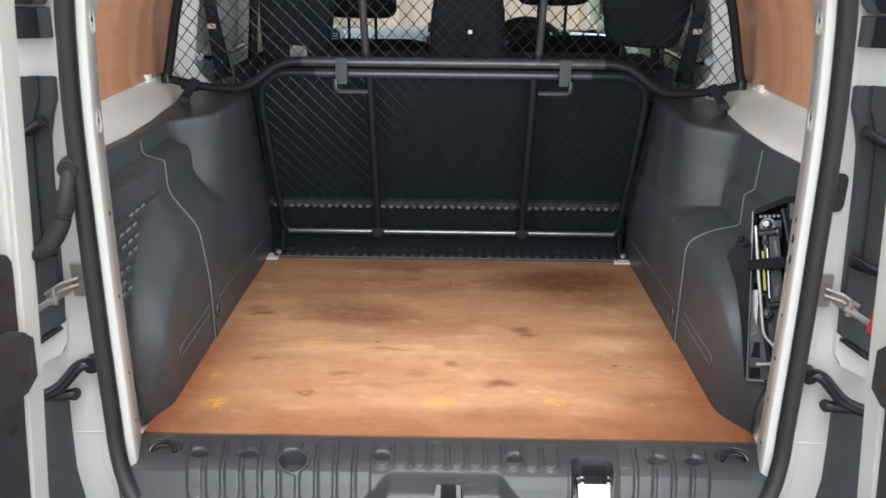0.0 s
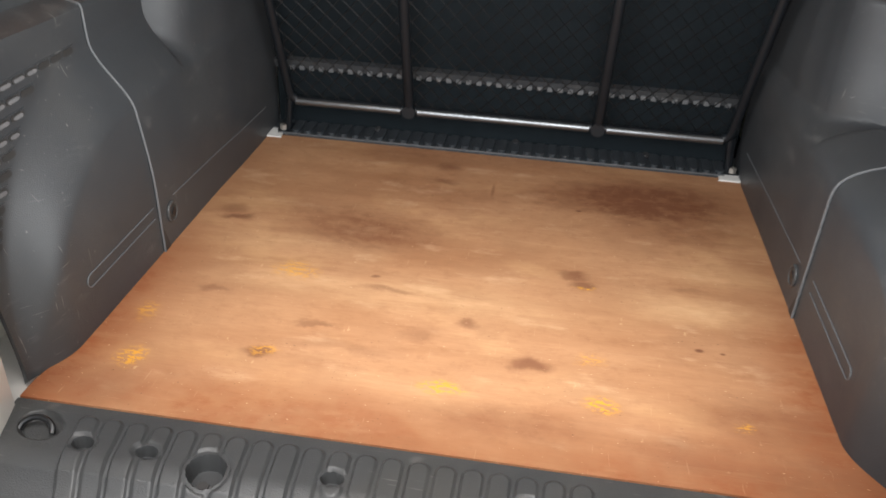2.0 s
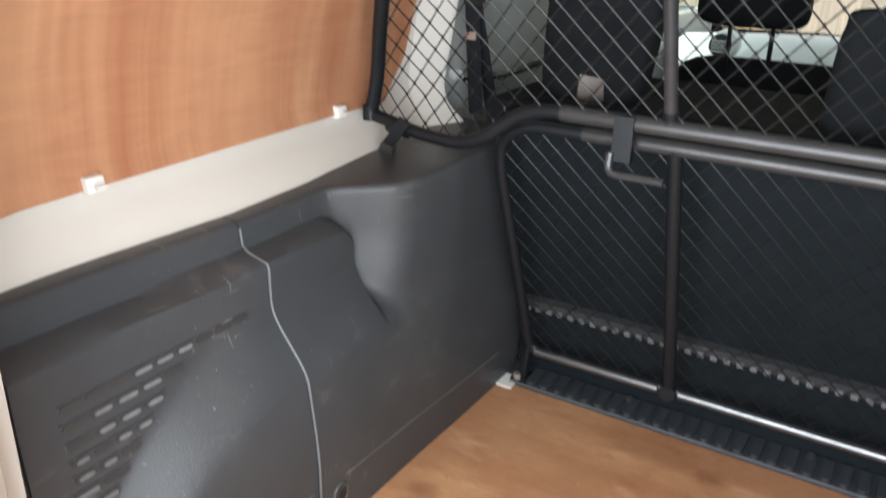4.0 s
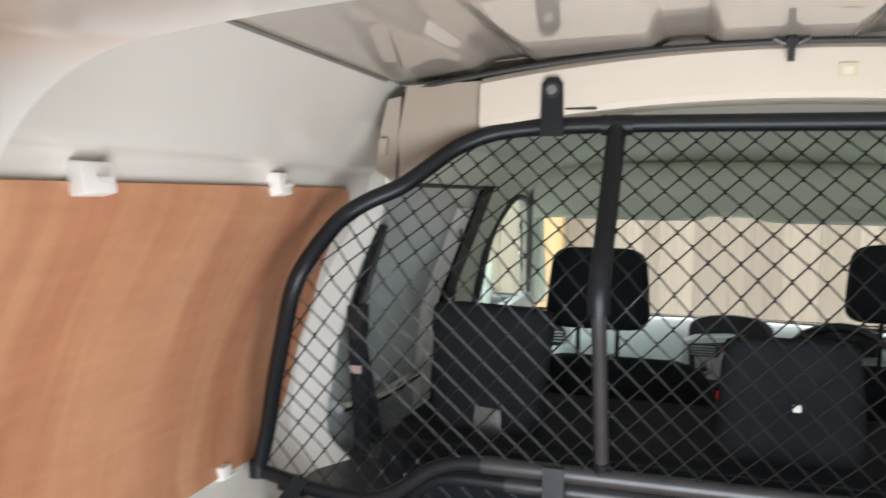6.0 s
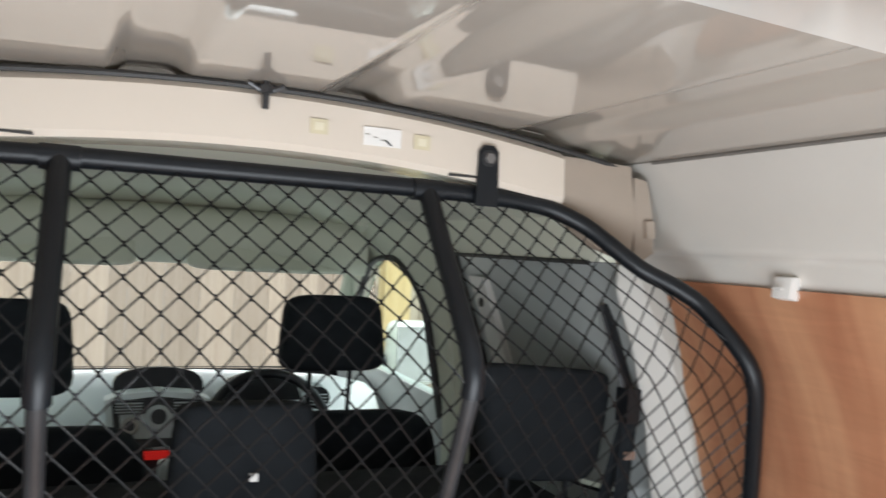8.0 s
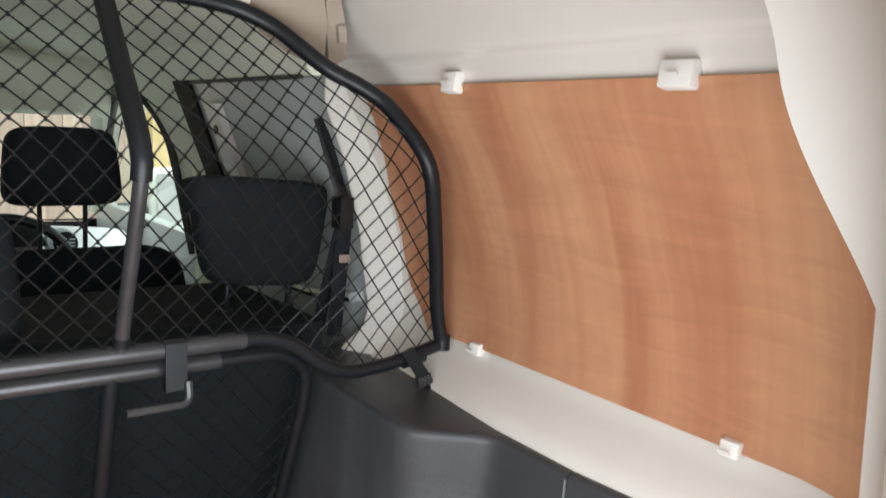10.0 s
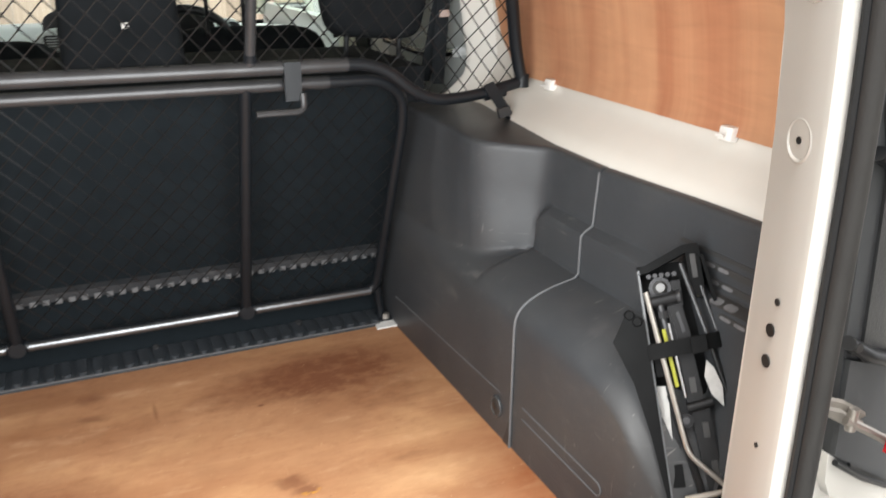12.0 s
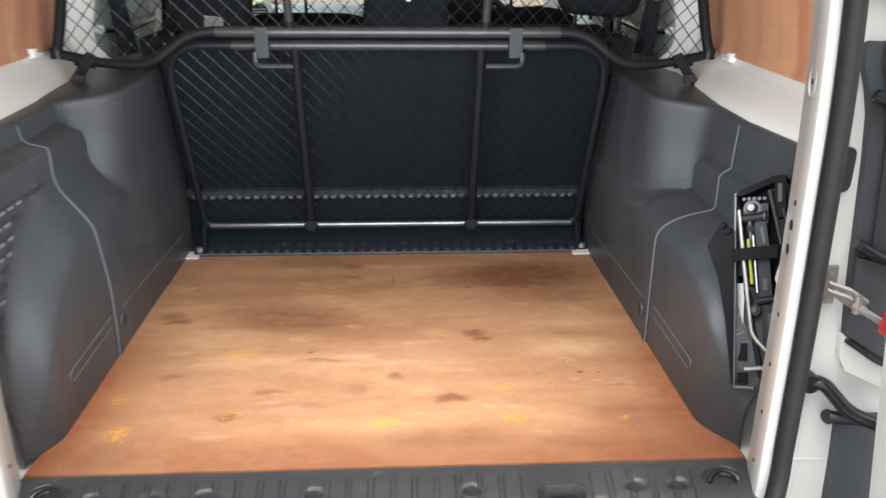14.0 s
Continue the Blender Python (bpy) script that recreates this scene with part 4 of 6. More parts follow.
part("lower_sleeve", tube([(-0.37, ly(0.592), 0.592), (0.37, ly(0.592), 0.592)], 0.0118, 12), TUBE_GREY, guard, "grey-black tube")
for x in (-0.225, 0.218):
    part("lower_mullion", tube([(x, ly(z), z) for z in (0.085, 0.592)], 0.012, 12), TUBE, guard)
    part("foot_knob", disc((x, ly(0.088) - 0.016, 0.088), (0, 1, 0), 0.016, 0.03), TUBE, guard, bevel=0.004)
for a, b in ((-0.50, -0.245), (-0.205, 0.198), (0.238, 0.50)):
    part("bottom_bar", tube([(a, ly(0.088) - 0.006, 0.088), (b, ly(0.088) - 0.006, 0.088)], 0.0095, 10), BAR_STEEL, guard, "shiny worn steel bar")


def in_poly(x, z, poly):
    c = False
    for (x0, z0), (x1, z1) in zip(poly, poly[1:] + poly[:1]):
        if (z0 > z) != (z1 > z) and x < (x1 - x0) * (z - z0) / (z1 - z0) + x0:
            c = not c
    return c


def wires(poly, profile, pitch_x, pitch_s, r, node):
    """Diamond wire mesh on a bent sheet: two families of crossing wires cut to the outline, evenly spaced along the sheet."""
    bm = bmesh.new()
    along, total = [(profile[0][0], 0.0)], 0.0
    for (z0, y0), (z1, y1) in zip(profile, profile[1:]):
        total += math.hypot(z1 - z0, y1 - y0)
        along.append((z1, total))
    back = [(q, z) for z, q in along]
    xs, zs = [p[0] for p in poly], [p[1] for p in poly]
    lo, hi = lerp_table(along, min(zs)), lerp_table(along, max(zs))
    s_node = lerp_table(along, node[1])
    slope = pitch_s / pitch_x
    bends = [q for z, q in along if min(zs) < z < max(zs)]
    reach = (max(xs) - min(xs) + (hi - lo) / slope) / pitch_x
    for fam in (1, -1):
        for k in range(-int(reach) - 4, int(reach) + 4):
            c = node[0] + k * pitch_x

            def at(q):
                return c + fam * (q - s_node) / slope
            run = []
            for q in span(lo, hi, 150) + [None]:
                if q is not None and in_poly(at(q), lerp_table(back, q), poly):
                    run.append(q)
                elif run:
                    if len(run) > 1:
                        cuts = [run[0]] + [w for w in bends if run[0] < w < run[-1]] + [run[-1]]
                        tube([(at(q), lerp_table(profile, lerp_table(back, q)) + fam * 0.0011, lerp_table(back, q)) for q in cuts], r, 5, bm=bm)
                    run = []
    return bm


up_poly = OUTLINE + [p for p in RAIL[::-1]]
part("upper_mesh", wires(up_poly, GUARD, 0.0378, 0.046, 0.00118, (-0.1209, 0.953)), WIRE, guard, "black diamond wire mesh")


def knots(poly, profile, pitch_x, pitch_s, r, node):
    """The short twists where two wires of the mesh are looped round each other."""
    along, total = [(profile[0][0], 0.0)], 0.0
    for (z0, y0), (z1, y1) in zip(profile, profile[1:]):
        total += math.hypot(z1 - z0, y1 - y0)
        along.append((z1, total))
    back = [(q, z) for z, q in along]
    s_node = lerp_table(along, node[1])
    bm = bmesh.new()
    for i in range(-30, 31):
        for j in range(-40, 41):
            x, q = node[0] + i * pitch_x / 2, s_node + j * pitch_s / 2
            if (i + j) % 2 or not 0 < q < total:
                continue
            z = lerp_table(back, q)
            if in_poly(x, z, poly):
                ends = [lerp_table(back, q + e) for e in (-0.0032, 0.0, 0.0032)]
                tube([(x + e, lerp_table(profile, w) - 0.0004, w) for e, w in zip((0.0007, 0.0, -0.0007), ends)], r, 5, bm=bm)
    return bm


tagged(part("mesh_knots", knots(up_poly, GUARD, 0.0378, 0.046, 0.0019, (-0.1209, 0.953)), WIRE, guard), "black twists of the diamond wire mesh", kind="stuff")
part("lower_mesh", wires(LOWER, [(0.0, ly(0.0)), (0.7, ly(0.7))], 0.038, 0.045, 0.00115, (0.0, 0.3)), WIRE, guard, "black diamond wire mesh")
for side in (-1, 1):
    # hangers to the beam
    hx = 0.304 if side > 0 else -0.321
    part("hanger", prism([(hx - 0.017, 0.857, 1.10), (hx + 0.017, 0.857, 1.10), (hx + 0.015, 0.857, 1.175), (hx + 0.008, 0.857, 1.184), (hx - 0.008, 0.857, 1.184), (hx - 0.015, 0.857, 1.175)], (0, 0.004, 0)), TUBE, guard, bevel=0.001)
    part("washer", disc((hx, 0.857, 1.166), (0, -1, 0), 0.0115, 0.002, 16), TUBE_GREY, guard)
    part("bolt", disc((hx, 0.857, 1.166), (0, -1, 0), 0.0075, 0.006, 6), PLAIN_BOLT, guard, "grey steel bolt", bevel=0.002)
    # clamps between rail and lower frame
    part("clamp", box(side * 0.295 - 0.015, side * 0.295 + 0.015, 0.787, 0.80, 0.568, 0.636), TUBE, guard, bevel=0.005)
    part("clamp_handle", tube(rounded([(side * 0.295 + side * 0.016, 0.787, 0.58), (side * 0.295 + side * 0.016, 0.78, 0.55), (side * 0.225, 0.78, 0.55)], 0.015), 0.006, 8), TUBE_GREY, guard)
    # straps at the lower corners
    part("strap", sheet(lambda u, v: (side * (0.672 + 0.022 * v + 0.034 * u + 0.010 * u * u), 0.787 - 0.004 * math.sin(math.pi * u), 0.572 - 0.062 * u + 0.008 * v), span(0, 1, 8), span(0, 1, 2), (0, 0.004, 0.001)), TUBE, guard, "folded black webbing strap")
    part("strap_loop", tube([(side * (0.682 + 0.014 * k), 0.803, 0.5545 + 0.0022 * k) for k in range(4)], 0.0140, 12), TUBE, guard)
    part("strap_buckle", prism([(side * 0.702, 0.782, 0.526), (side * 0.728, 0.782, 0.532), (side * 0.734, 0.782, 0.514), (side * 0.708, 0.782, 0.507)], (0, 0.010, 0)), TUBE_GREY, guard, bevel=0.003)
    part("strap_tail", tube(rounded([(side * 0.722, 0.787, 0.514), (side * 0.731, 0.789, 0.506), (side * 0.732, 0.790, 0.480)], 0.01), 0.006, 8, flat=0.5), TUBE, guard)
    part("end_cap", disc((side * 0.765, gy(0.575), 0.564), (0, 0, 1), 0.0145, 0.026, 14), TUBE, guard, bevel=0.003)


# ---------------------------------------------------------------- outer skin that closes the body
for side in (-1, 1):
    s = finish(sheet(lambda u, v: (side * (0.845 - 0.03 * ease(2.4, 3.3, u)), u, v), span(-0.06, 3.3, 12), span(-0.45, 0.50, 6), (side * 0.012, 0, 0)), "outer_skin", PAINT)
    tagged(s, "plain white outer side panel of the van", "body panel", kind="structure")
firewall = finish(box(-0.80, 0.80, 3.18, 3.22, -0.45, 0.52), "bulkhead", DULL_BLACK)
tagged(firewall, "plain dark bulkhead below the windscreen", "bulkhead", kind="structure")


# ---------------------------------------------------------------- rear seat row behind the guard
bench = thing("rear_bench", "black carpeted back of the rear bench seat", "car seat")
part("back_panel", prism([(-0.57, 1.075, 0.165), (0.56, 1.075, 0.165), (0.56, 0.925, 0.575), (-0.57, 0.925, 0.575)], (0, 0.10, 0.02)), CARPET, bench, bevel=0.012)
part("hinge_cover", prism([(-0.57, 1.058, 0.148), (0.55, 1.058, 0.148), (0.55, 1.052, 0.168), (-0.57, 1.052, 0.168)], (0, 0.03, 0.006)), PLASTIC, bench, "grey dimpled hinge cover", bevel=0.003)
for i in range(46):
    x = -0.555 + i * 0.024
    part("dimple", box(x, x + 0.012, 1.0515, 1.058, 0.146, 0.156), PLASTIC_EDGE, bench, bevel=0.002)
part("lower_panel", box(-0.57, 0.55, 1.072, 1.10, 0.0, 0.165), CARPET, bench)
part("seat_top", box(-0.63, 0.63, 0.985, 1.40, 0.50, 0.590), FABRIC, bench, bevel=0.03)


def pad(name, w, h, d, mat, parent, at, tilt=0.0, label="", roll=0.0, yaw=0.0, sq=0.35, narrow=0.0):
    """A rounded cushion."""
    bm = bmesh.new()
    nu, nv = 28, 14
    rings = []
    for j in range(1, nv):
        a = math.pi * (j / nv - 0.5)
        cz, cr = math.copysign(abs(math.sin(a)) ** sq, math.sin(a)), abs(math.cos(a)) ** sq
        ring = []
        for i in range(nu):
            b = 2 * math.pi * i / nu
            cx, cy = math.copysign(abs(math.cos(b)) ** 0.4, math.cos(b)), math.copysign(abs(math.sin(b)) ** 0.6, math.sin(b))
            ring.append(bm.verts.new((cx * cr * w / 2 * (1 - narrow * 0.5 * (1 - cz)), cy * cr * d / 2, cz * h / 2)))
        rings.append(ring)
    for a, b in zip(rings, rings[1:]):
        for k in range(nu):
            bm.faces.new((a[k], a[(k + 1) % nu], b[(k + 1) % nu], b[k]))
    bm.faces.new(rings[0][::-1])
    bm.faces.new(rings[-1])
    bmesh.ops.transform(bm, matrix=pose(*at, tilt, roll, yaw), verts=bm.verts)
    return part(name, bm, mat, parent, label)


for x, z, w, h_, roll, lab in ((-0.468, 0.695, 0.230, 0.240, 2, "black fabric rear headrest beside the grey side door"), (0.042, 0.672, 0.215, 0.22, 0, "black fabric rear headrest with a small white tag"), (0.565, 0.735, 0.285, 0.195, 4, "black fabric rear headrest raised on dark posts")):
    h = thing("rear_headrest", lab, "headrest", group="rear headrests")
    pad("cushion", w, h_, 0.085, FABRIC, h, (x, 1.12, z), -8, roll=roll, narrow=0.26 if x > 0.3 else 0.14 if x < 0 else -0.10)
    pad("front_roll", w * 0.98, 0.07, 0.11, FABRIC, h, (x, 1.14, z + h_ * 0.34), -8, roll=roll)
    for dx in (-0.062, 0.062):
        part("post", tube([(x + dx, 1.13, 0.56), (x + dx, 1.12, z - h_ * 0.4)], 0.006, 8), TUBE, h)
        part("collar", disc((x + dx, 1.13, 0.583), (0, 0, 1), 0.014, 0.012, 12), GLOSS_BLACK, h, bevel=0.002)
    if "tag" in lab:
        part("tag", box(x + 0.0, x + 0.012, 1.066, 1.074, z + 0.004, z + 0.015), WHITE_PLASTIC, h, "small white tag")

plate = finish(prism([(-0.484, 1.060, 0.588), (-0.430, 1.060, 0.592), (-0.434, 1.060, 0.636), (-0.480, 1.060, 0.640)], (0, 0.012, 0.004)), "seat_latch", CHROME, bevel=0.004)
tagged(plate, "bright steel latch plate on the rear bench", "latch")

for x, lab in ((-0.353, "black fabric passenger seat with a headrest"), (0.375, "black fabric driver seat behind the steering wheel")):
    s = thing("front_seat", lab, "car seat", group="front seats")
    pad("backrest", 0.52, 0.64, 0.17, FABRIC, s, (x * (0.86 if x < 0 else 1.17), 1.88, 0.262 if x < 0 else 0.285), -10)
    pad("headrest", 0.245, 0.215 if x < 0 else 0.19, 0.10, FABRIC, s, (x, 1.85, 0.770 if x < 0 else 0.812), -8, narrow=-0.14)
    for dx in (-0.052, 0.052):
        part("post", tube([(x + dx, 1.86, 0.56), (x + dx, 1.85, 0.74)], 0.006, 8), TUBE, s)
    pad("cushion", 0.52, 0.16, 0.5, FABRIC, s, (x, 2.1, 0.05), 0)

# ---------------------------------------------------------------- cab shell
tagged(finish(box(-0.8, 0.8, 1.1, 3.4, -0.3, -0.25), "cab_floor", CARPET), "black carpeted cab floor", "van floor", kind="structure")
tagged(finish(sheet(lambda u, v: (u, v, 1.160 - 0.13 * u * u - 0.04 * ease(2.3, 2.75, v) + 0.012 * ease(0.5, 0.4, abs(u)) * ease(1.2, 1.4, v)), span(-0.64, 0.64, 25), span(0.951, 2.72, 20), (0, 0, 0.02)), "headliner", HEADLINER), "grey-green cloth headliner of the cab", "ceiling", kind="structure")
tagged(finish(sheet(lambda u, v: (u, v, 1.24 - 0.1 * u * u - 0.10 * ease(2.2, 3.0, v)), span(-0.68, 0.68, 9), span(0.935, 2.85, 8), (0, 0, 0.03)), "cab_roof", PAINT), "white painted cab roof", "van roof", kind="structure")


def side_x(z):
    return lerp_table([(-0.3, 0.76), (0.52, 0.775), (0.75, 0.755), (1.0, 0.66), (1.2, 0.585)], z)


def side_panel(side, ys, zs, mat, nm, lab, cat, dx=0.0, thick=0.04, kind="structure"):
    o = finish(sheet(lambda u, v: (side * (side_x(v) + dx), u, v), ys, zs, (side * thick, 0, 0)), nm, mat)
    return tagged(o, lab, cat, kind=kind)


for side in (-1, 1):
    side_panel(side, span(0.85, 1.07, 5), span(-0.3, 0.46, 8), PAINT_DIRTY, "side_pillar", "white painted pillar beside the guard", "pillar", -0.02)
    d = tagged(new("sliding_door"), "grey metal inside of the sliding side door", "door", kind="structure")
    part("skin", sheet(lambda u, v: (side * (side_x(v) + 0.004 - 0.014 * ease(1.06, 1.20, u)), u, v), span(1.02, 1.70, 22), span(-0.3, 1.03, 24), (side * 0.03, 0, 0)), DOOR_GREY, d)
    part("stiffener", sheet(lambda u, v: (side * (side_x(v) - 0.028), u, v), span(1.545, 1.62, 5), span(0.45, 0.98, 14), (side * 0.018, 0, 0)), PAINT_DIRTY, d, "pale painted door edge", bevel=0)
    part("bolt_hole", disc((side * (side_x(0.92) - 0.030), 1.585, 0.92), (side, 0, 0), 0.012, -0.002, 14), RUBBER, d)
    part("foot_rail", tube(rounded([(side * 0.76, 1.1, 0.60), (side * 0.74, 1.25, 0.585), (side * 0.72, 1.45, 0.60)], 0.05), 0.012, 8), CHROME, d, "bright step edge along the door")
    part("top_line", tube([(side * (side_x(1.03) - 0.014), y, 1.03) for y in (1.10, 1.70)], 0.005, 6), RUBBER, d, "black rubber strip over the door")
    side_panel(side, span(1.07, 2.75, 8), span(1.032, 1.2, 4), HEADLINER, "cant_rail", "grey trim over the side doors", "trim", -0.012)
    side_panel(side, span(1.69, 1.80, 3), span(-0.3, 1.035, 16), DULL_BLACK, "centre_pillar", "dark rubber and trim on the door pillar", "pillar", -0.02)
    side_panel(side, span(1.79, 2.02, 4), span(-0.3, 1.035, 16), HEADLINER, "centre_pillar", "grey trim on the centre door pillar", "pillar", -0.005)
    fd = tagged(new("front_door"), "grey inside of the front door with its window", "door", kind="structure")
    part("panel", sheet(lambda u, v: (side * (side_x(v)), u, v), span(2.02, 3.15, 8), span(-0.3, 0.60, 8), (side * 0.05, 0, 0)), DOOR_GREY, fd)
    arch = rounded([(side * 0.765, 2.03, 0.55), (side * 0.70, 2.05, 0.90), (side * 0.655, 2.16, 1.01), (side * 0.655, 2.42, 1.0), (side * 0.70, 2.68, 0.86), (side * 0.76, 2.98, 0.62)], 0.12, 6)
    part("window_frame", tube(arch, 0.012, 10, flat=0.8), RUBBER, fd, "black rubber window frame")
    bm = bmesh.new()
    ring_in = [bm.verts.new((side * (side_x(p.z) + 0.0), p.y, p.z)) for p in arch]
    ring_out = []
    for p in arch:
        q = Vector((0, p.y - 2.45, p.z - 0.66)).normalized() * 0.13
        ring_out.append(bm.verts.new((side * side_x(p.z + q.z), p.y + q.y, p.z + q.z)))
    for k in range(len(arch) - 1):
        bm.faces.new((ring_in[k], ring_in[k + 1], ring_out[k + 1], ring_out[k]))
    ext = bmesh.ops.extrude_face_region(bm, geom=bm.faces[:])
    bmesh.ops.translate(bm, vec=(side * 0.025, 0, 0), verts=[g for g in ext["geom"] if isinstance(g, bmesh.types.BMVert)])
    part("upper_frame", bm, HEADLINER, fd, "grey trim round the side window")
    pane = part("pane", prism([(side * 0.775, 2.04, 0.60), (side * 0.715, 2.06, 0.92), (side * 0.675, 2.18, 1.0), (side * 0.675, 2.42, 0.99), (side * 0.72, 2.66, 0.85), (side * 0.775, 2.95, 0.60)], (side * 0.004, 0, 0)), SIDE_GLASS, fd, "tinted side window")
    pane.visible_shadow = False
    pil = tube(rounded([(side * 0.755, 3.15, 0.58), (side * 0.715, 2.80, 0.92), (side * 0.645, 2.52, 1.10), (side * 0.60, 2.35, 1.14)], 0.1), 0.042, 12)
    tagged(finish(pil, "front_pillar", HEADLINER), "grey trim on the windscreen pillar", "pillar", kind="structure")
    # seat belts on the pillars
    bt = thing("seat_belt", "black rear seat belt hanging on the pillar", "seat belt", group="rear seat belts")
    part("upper_strap", tube([(side * 0.675, 1.10, 0.955), (side * 0.705, 1.055, 0.80)], 0.013, 8, flat=0.35), GLOSS_BLACK, bt)
    part("guide", box(side * 0.70 - 0.014, side * 0.70 + 0.014, 1.03, 1.065, 0.75, 0.81), GLOSS_BLACK, bt, bevel=0.008)
    part("lower_strap", tube([(side * 0.705, 1.045, 0.77), (side * 0.69, 1.05, 0.54)], 0.016, 8, flat=0.35), FABRIC, bt)
    part("second_strap", tube([(side * 0.705, 1.05, 0.78), (side * 0.68, 1.10, 0.54)], 0.014, 8, flat=0.3), FABRIC, bt)
    part("tongue", box(side * 0.70 - 0.012, side * 0.70 + 0.012, 1.035, 1.045, 0.685, 0.70), CHROME, bt, "bright belt tongue", bevel=0.003)
    mr = thing("door_mirror", "white door mirror outside the front door", "mirror", group="door mirrors")
    pad("housing", 0.21, 0.26, 0.12, PAINT, mr, (side * 1.01, 2.92, 0.62))
    part("mirror_glass", box(side * 1.01 - 0.085, side * 1.01 + 0.085, 2.855, 2.863, 0.51, 0.73), CHROME, mr, "silver mirror glass", bevel=0.004)
    part("arm", tube([(side * 0.80, 2.95, 0.58), (side * 0.95, 2.93, 0.58)], 0.03, 10), GLOSS_BLACK, mr)
    # sun visors
    vz = thing("sun_visor", "grey padded sun visor above the windscreen", "sun visor", group="sun visors")
    pad("flap", 0.50, 0.10, 0.035, HEADLINER, vz, (side * 0.325, 2.50, 0.985), -25, sq=0.25)
    part("hinge", tube([(side * 0.325 - 0.2, 2.53, 1.035), (side * 0.325 + 0.2, 2.53, 1.035)], 0.007, 8), HEADLINER, vz)

screen_rail = finish(tube(rounded([(-0.66, 2.50, 1.03), (-0.3, 2.58, 1.04), (0, 2.60, 1.045), (0.3, 2.58, 1.04), (0.66, 2.50, 1.03)], 0.2), 0.095, 16), "screen_rail", HEADLINER)
tagged(screen_rail, "grey trim over the windscreen", "trim", kind="structure")
screen = finish(sheet(lambda u, v: (u, 3.16 - 0.58 * v - 0.12 * u * u, 0.523 + 0.607 * v), span(-0.72, 0.72, 11), span(0, 1, 5), (0, 0.004, 0.003)), "windscreen", GLASS)
screen.visible_shadow = False
tagged(screen, "clear windscreen of the van", "windscreen", kind="structure")

# ---------------------------------------------------------------- dashboard
dash = thing("dashboard", "light grey plastic dashboard with black vents", "dashboard")


def dash_fn(u, v):
    prof = [(2.50, 0.18), (2.40, 0.34), (2.40, 0.41), (2.44, 0.49), (2.53, 0.560), (2.64, 0.572), (2.9, 0.548), (3.16, 0.518)]
    y, z = prof[v]
    return (u, y + 0.10 * u * u, z - 0.06 * u * u + 0.035 * ease(0.2, 0.08, abs(u - 0.33)) * ease(2.6, 2.5, y) * (z > 0.4))


part("top", sheet(dash_fn, span(-0.745, 0.745, 40), range(8), (0, 0.05, -0.05)), DASH, dash)
hood = [(0.012 + 0.133 * math.cos(a), 2.47, 0.552 + 0.080 * math.sin(a) ** 0.5) for a in (math.pi * k / 16 for k in range(17))]
part("display_hood", prism(hood, (0, 0.035, -0.002)), GLOSS_BLACK, dash, "black display hood", bevel=0.006)
part("console_surround", prism([(-0.142, 2.375, 0.548), (-0.10, 2.378, 0.566), (0.005, 2.380, 0.574), (0.112, 2.378, 0.566), (0.154, 2.375, 0.548), (0.140, 2.340, 0.44), (0.105, 2.302, 0.30), (-0.095, 2.302, 0.30), (-0.128, 2.340, 0.44)], (0, 0.08, 0)), DASH, dash, "silver-grey console surround", bevel=0.012)
part("console", prism([(-0.122, 2.3685, 0.546), (0.005, 2.3705, 0.560), (0.134, 2.3685, 0.546), (0.122, 2.336, 0.445), (0.090, 2.2985, 0.32), (-0.080, 2.2985, 0.32), (-0.110, 2.336, 0.445)], (0, 0.05, 0)), DASH_DARK, dash, "dark grey console face", bevel=0.006)
for x0, x1 in ((-0.116, -0.034), (0.044, 0.126)):
    v = part("air_vent", box(x0, x1, 2.352, 2.372, 0.514, 0.552), GLOSS_BLACK, dash, bevel=0.004)
    for k in range(4):
        part("slat", box(x0 + 0.004, x1 - 0.004, 2.344, 2.353, 0.518 + k * 0.0085, 0.5215 + k * 0.0085), CONSOLE_GREY, v)
part("control_panel", prism([(-0.100, 2.350, 0.512), (0.112, 2.350, 0.512), (0.104, 2.332, 0.446), (-0.092, 2.332, 0.446)], (0, 0.02, 0)), CONSOLE_GREY, dash, "silver-grey heater panel", bevel=0.004)
ring = part("centre_dial", disc((0.006, 2.352, 0.502), (0, -1, 0.29), 0.037, 0.024, 28, r2=0.033), CONSOLE_GREY, dash, "large silver-grey dial", bevel=0.003)
part("dial_face", disc((0.006, 2.3275, 0.509), (0, -1, 0.29), 0.022, 0.004, 24), DASH_DARK, ring, bevel=0.001)
for x in (-0.071, 0.082):
    kn = part("knob", disc((x, 2.344, 0.479), (0, -1, 0.29), 0.026, 0.022, 24, r2=0.021), STEEL, dash, "grey rotary knob", bevel=0.003)
    part("knob_cap", disc((x, 2.3215, 0.4855), (0, -1, 0.29), 0.014, 0.003, 20), DASH_DARK, kn)
part("display", box(-0.030, 0.042, 2.303, 2.320, 0.391, 0.413), RED_LIT, dash, "lit red display")
part("button_strip", box(-0.085, 0.095, 2.306, 2.324, 0.419, 0.427), CHROME, dash, "bright trim strip")
for x in (-0.548, 0.492):
    rv = part("round_vent", disc((x, 2.47, 0.54), (0, -1, 0.15), 0.047, 0.03, 24, r2=0.04), DASH, dash, bevel=0.006)
    part("vent_core", disc((x, 2.387, 0.544), (0, -1, 0.15), 0.036, 0.006, 20), GLOSS_BLACK, rv)
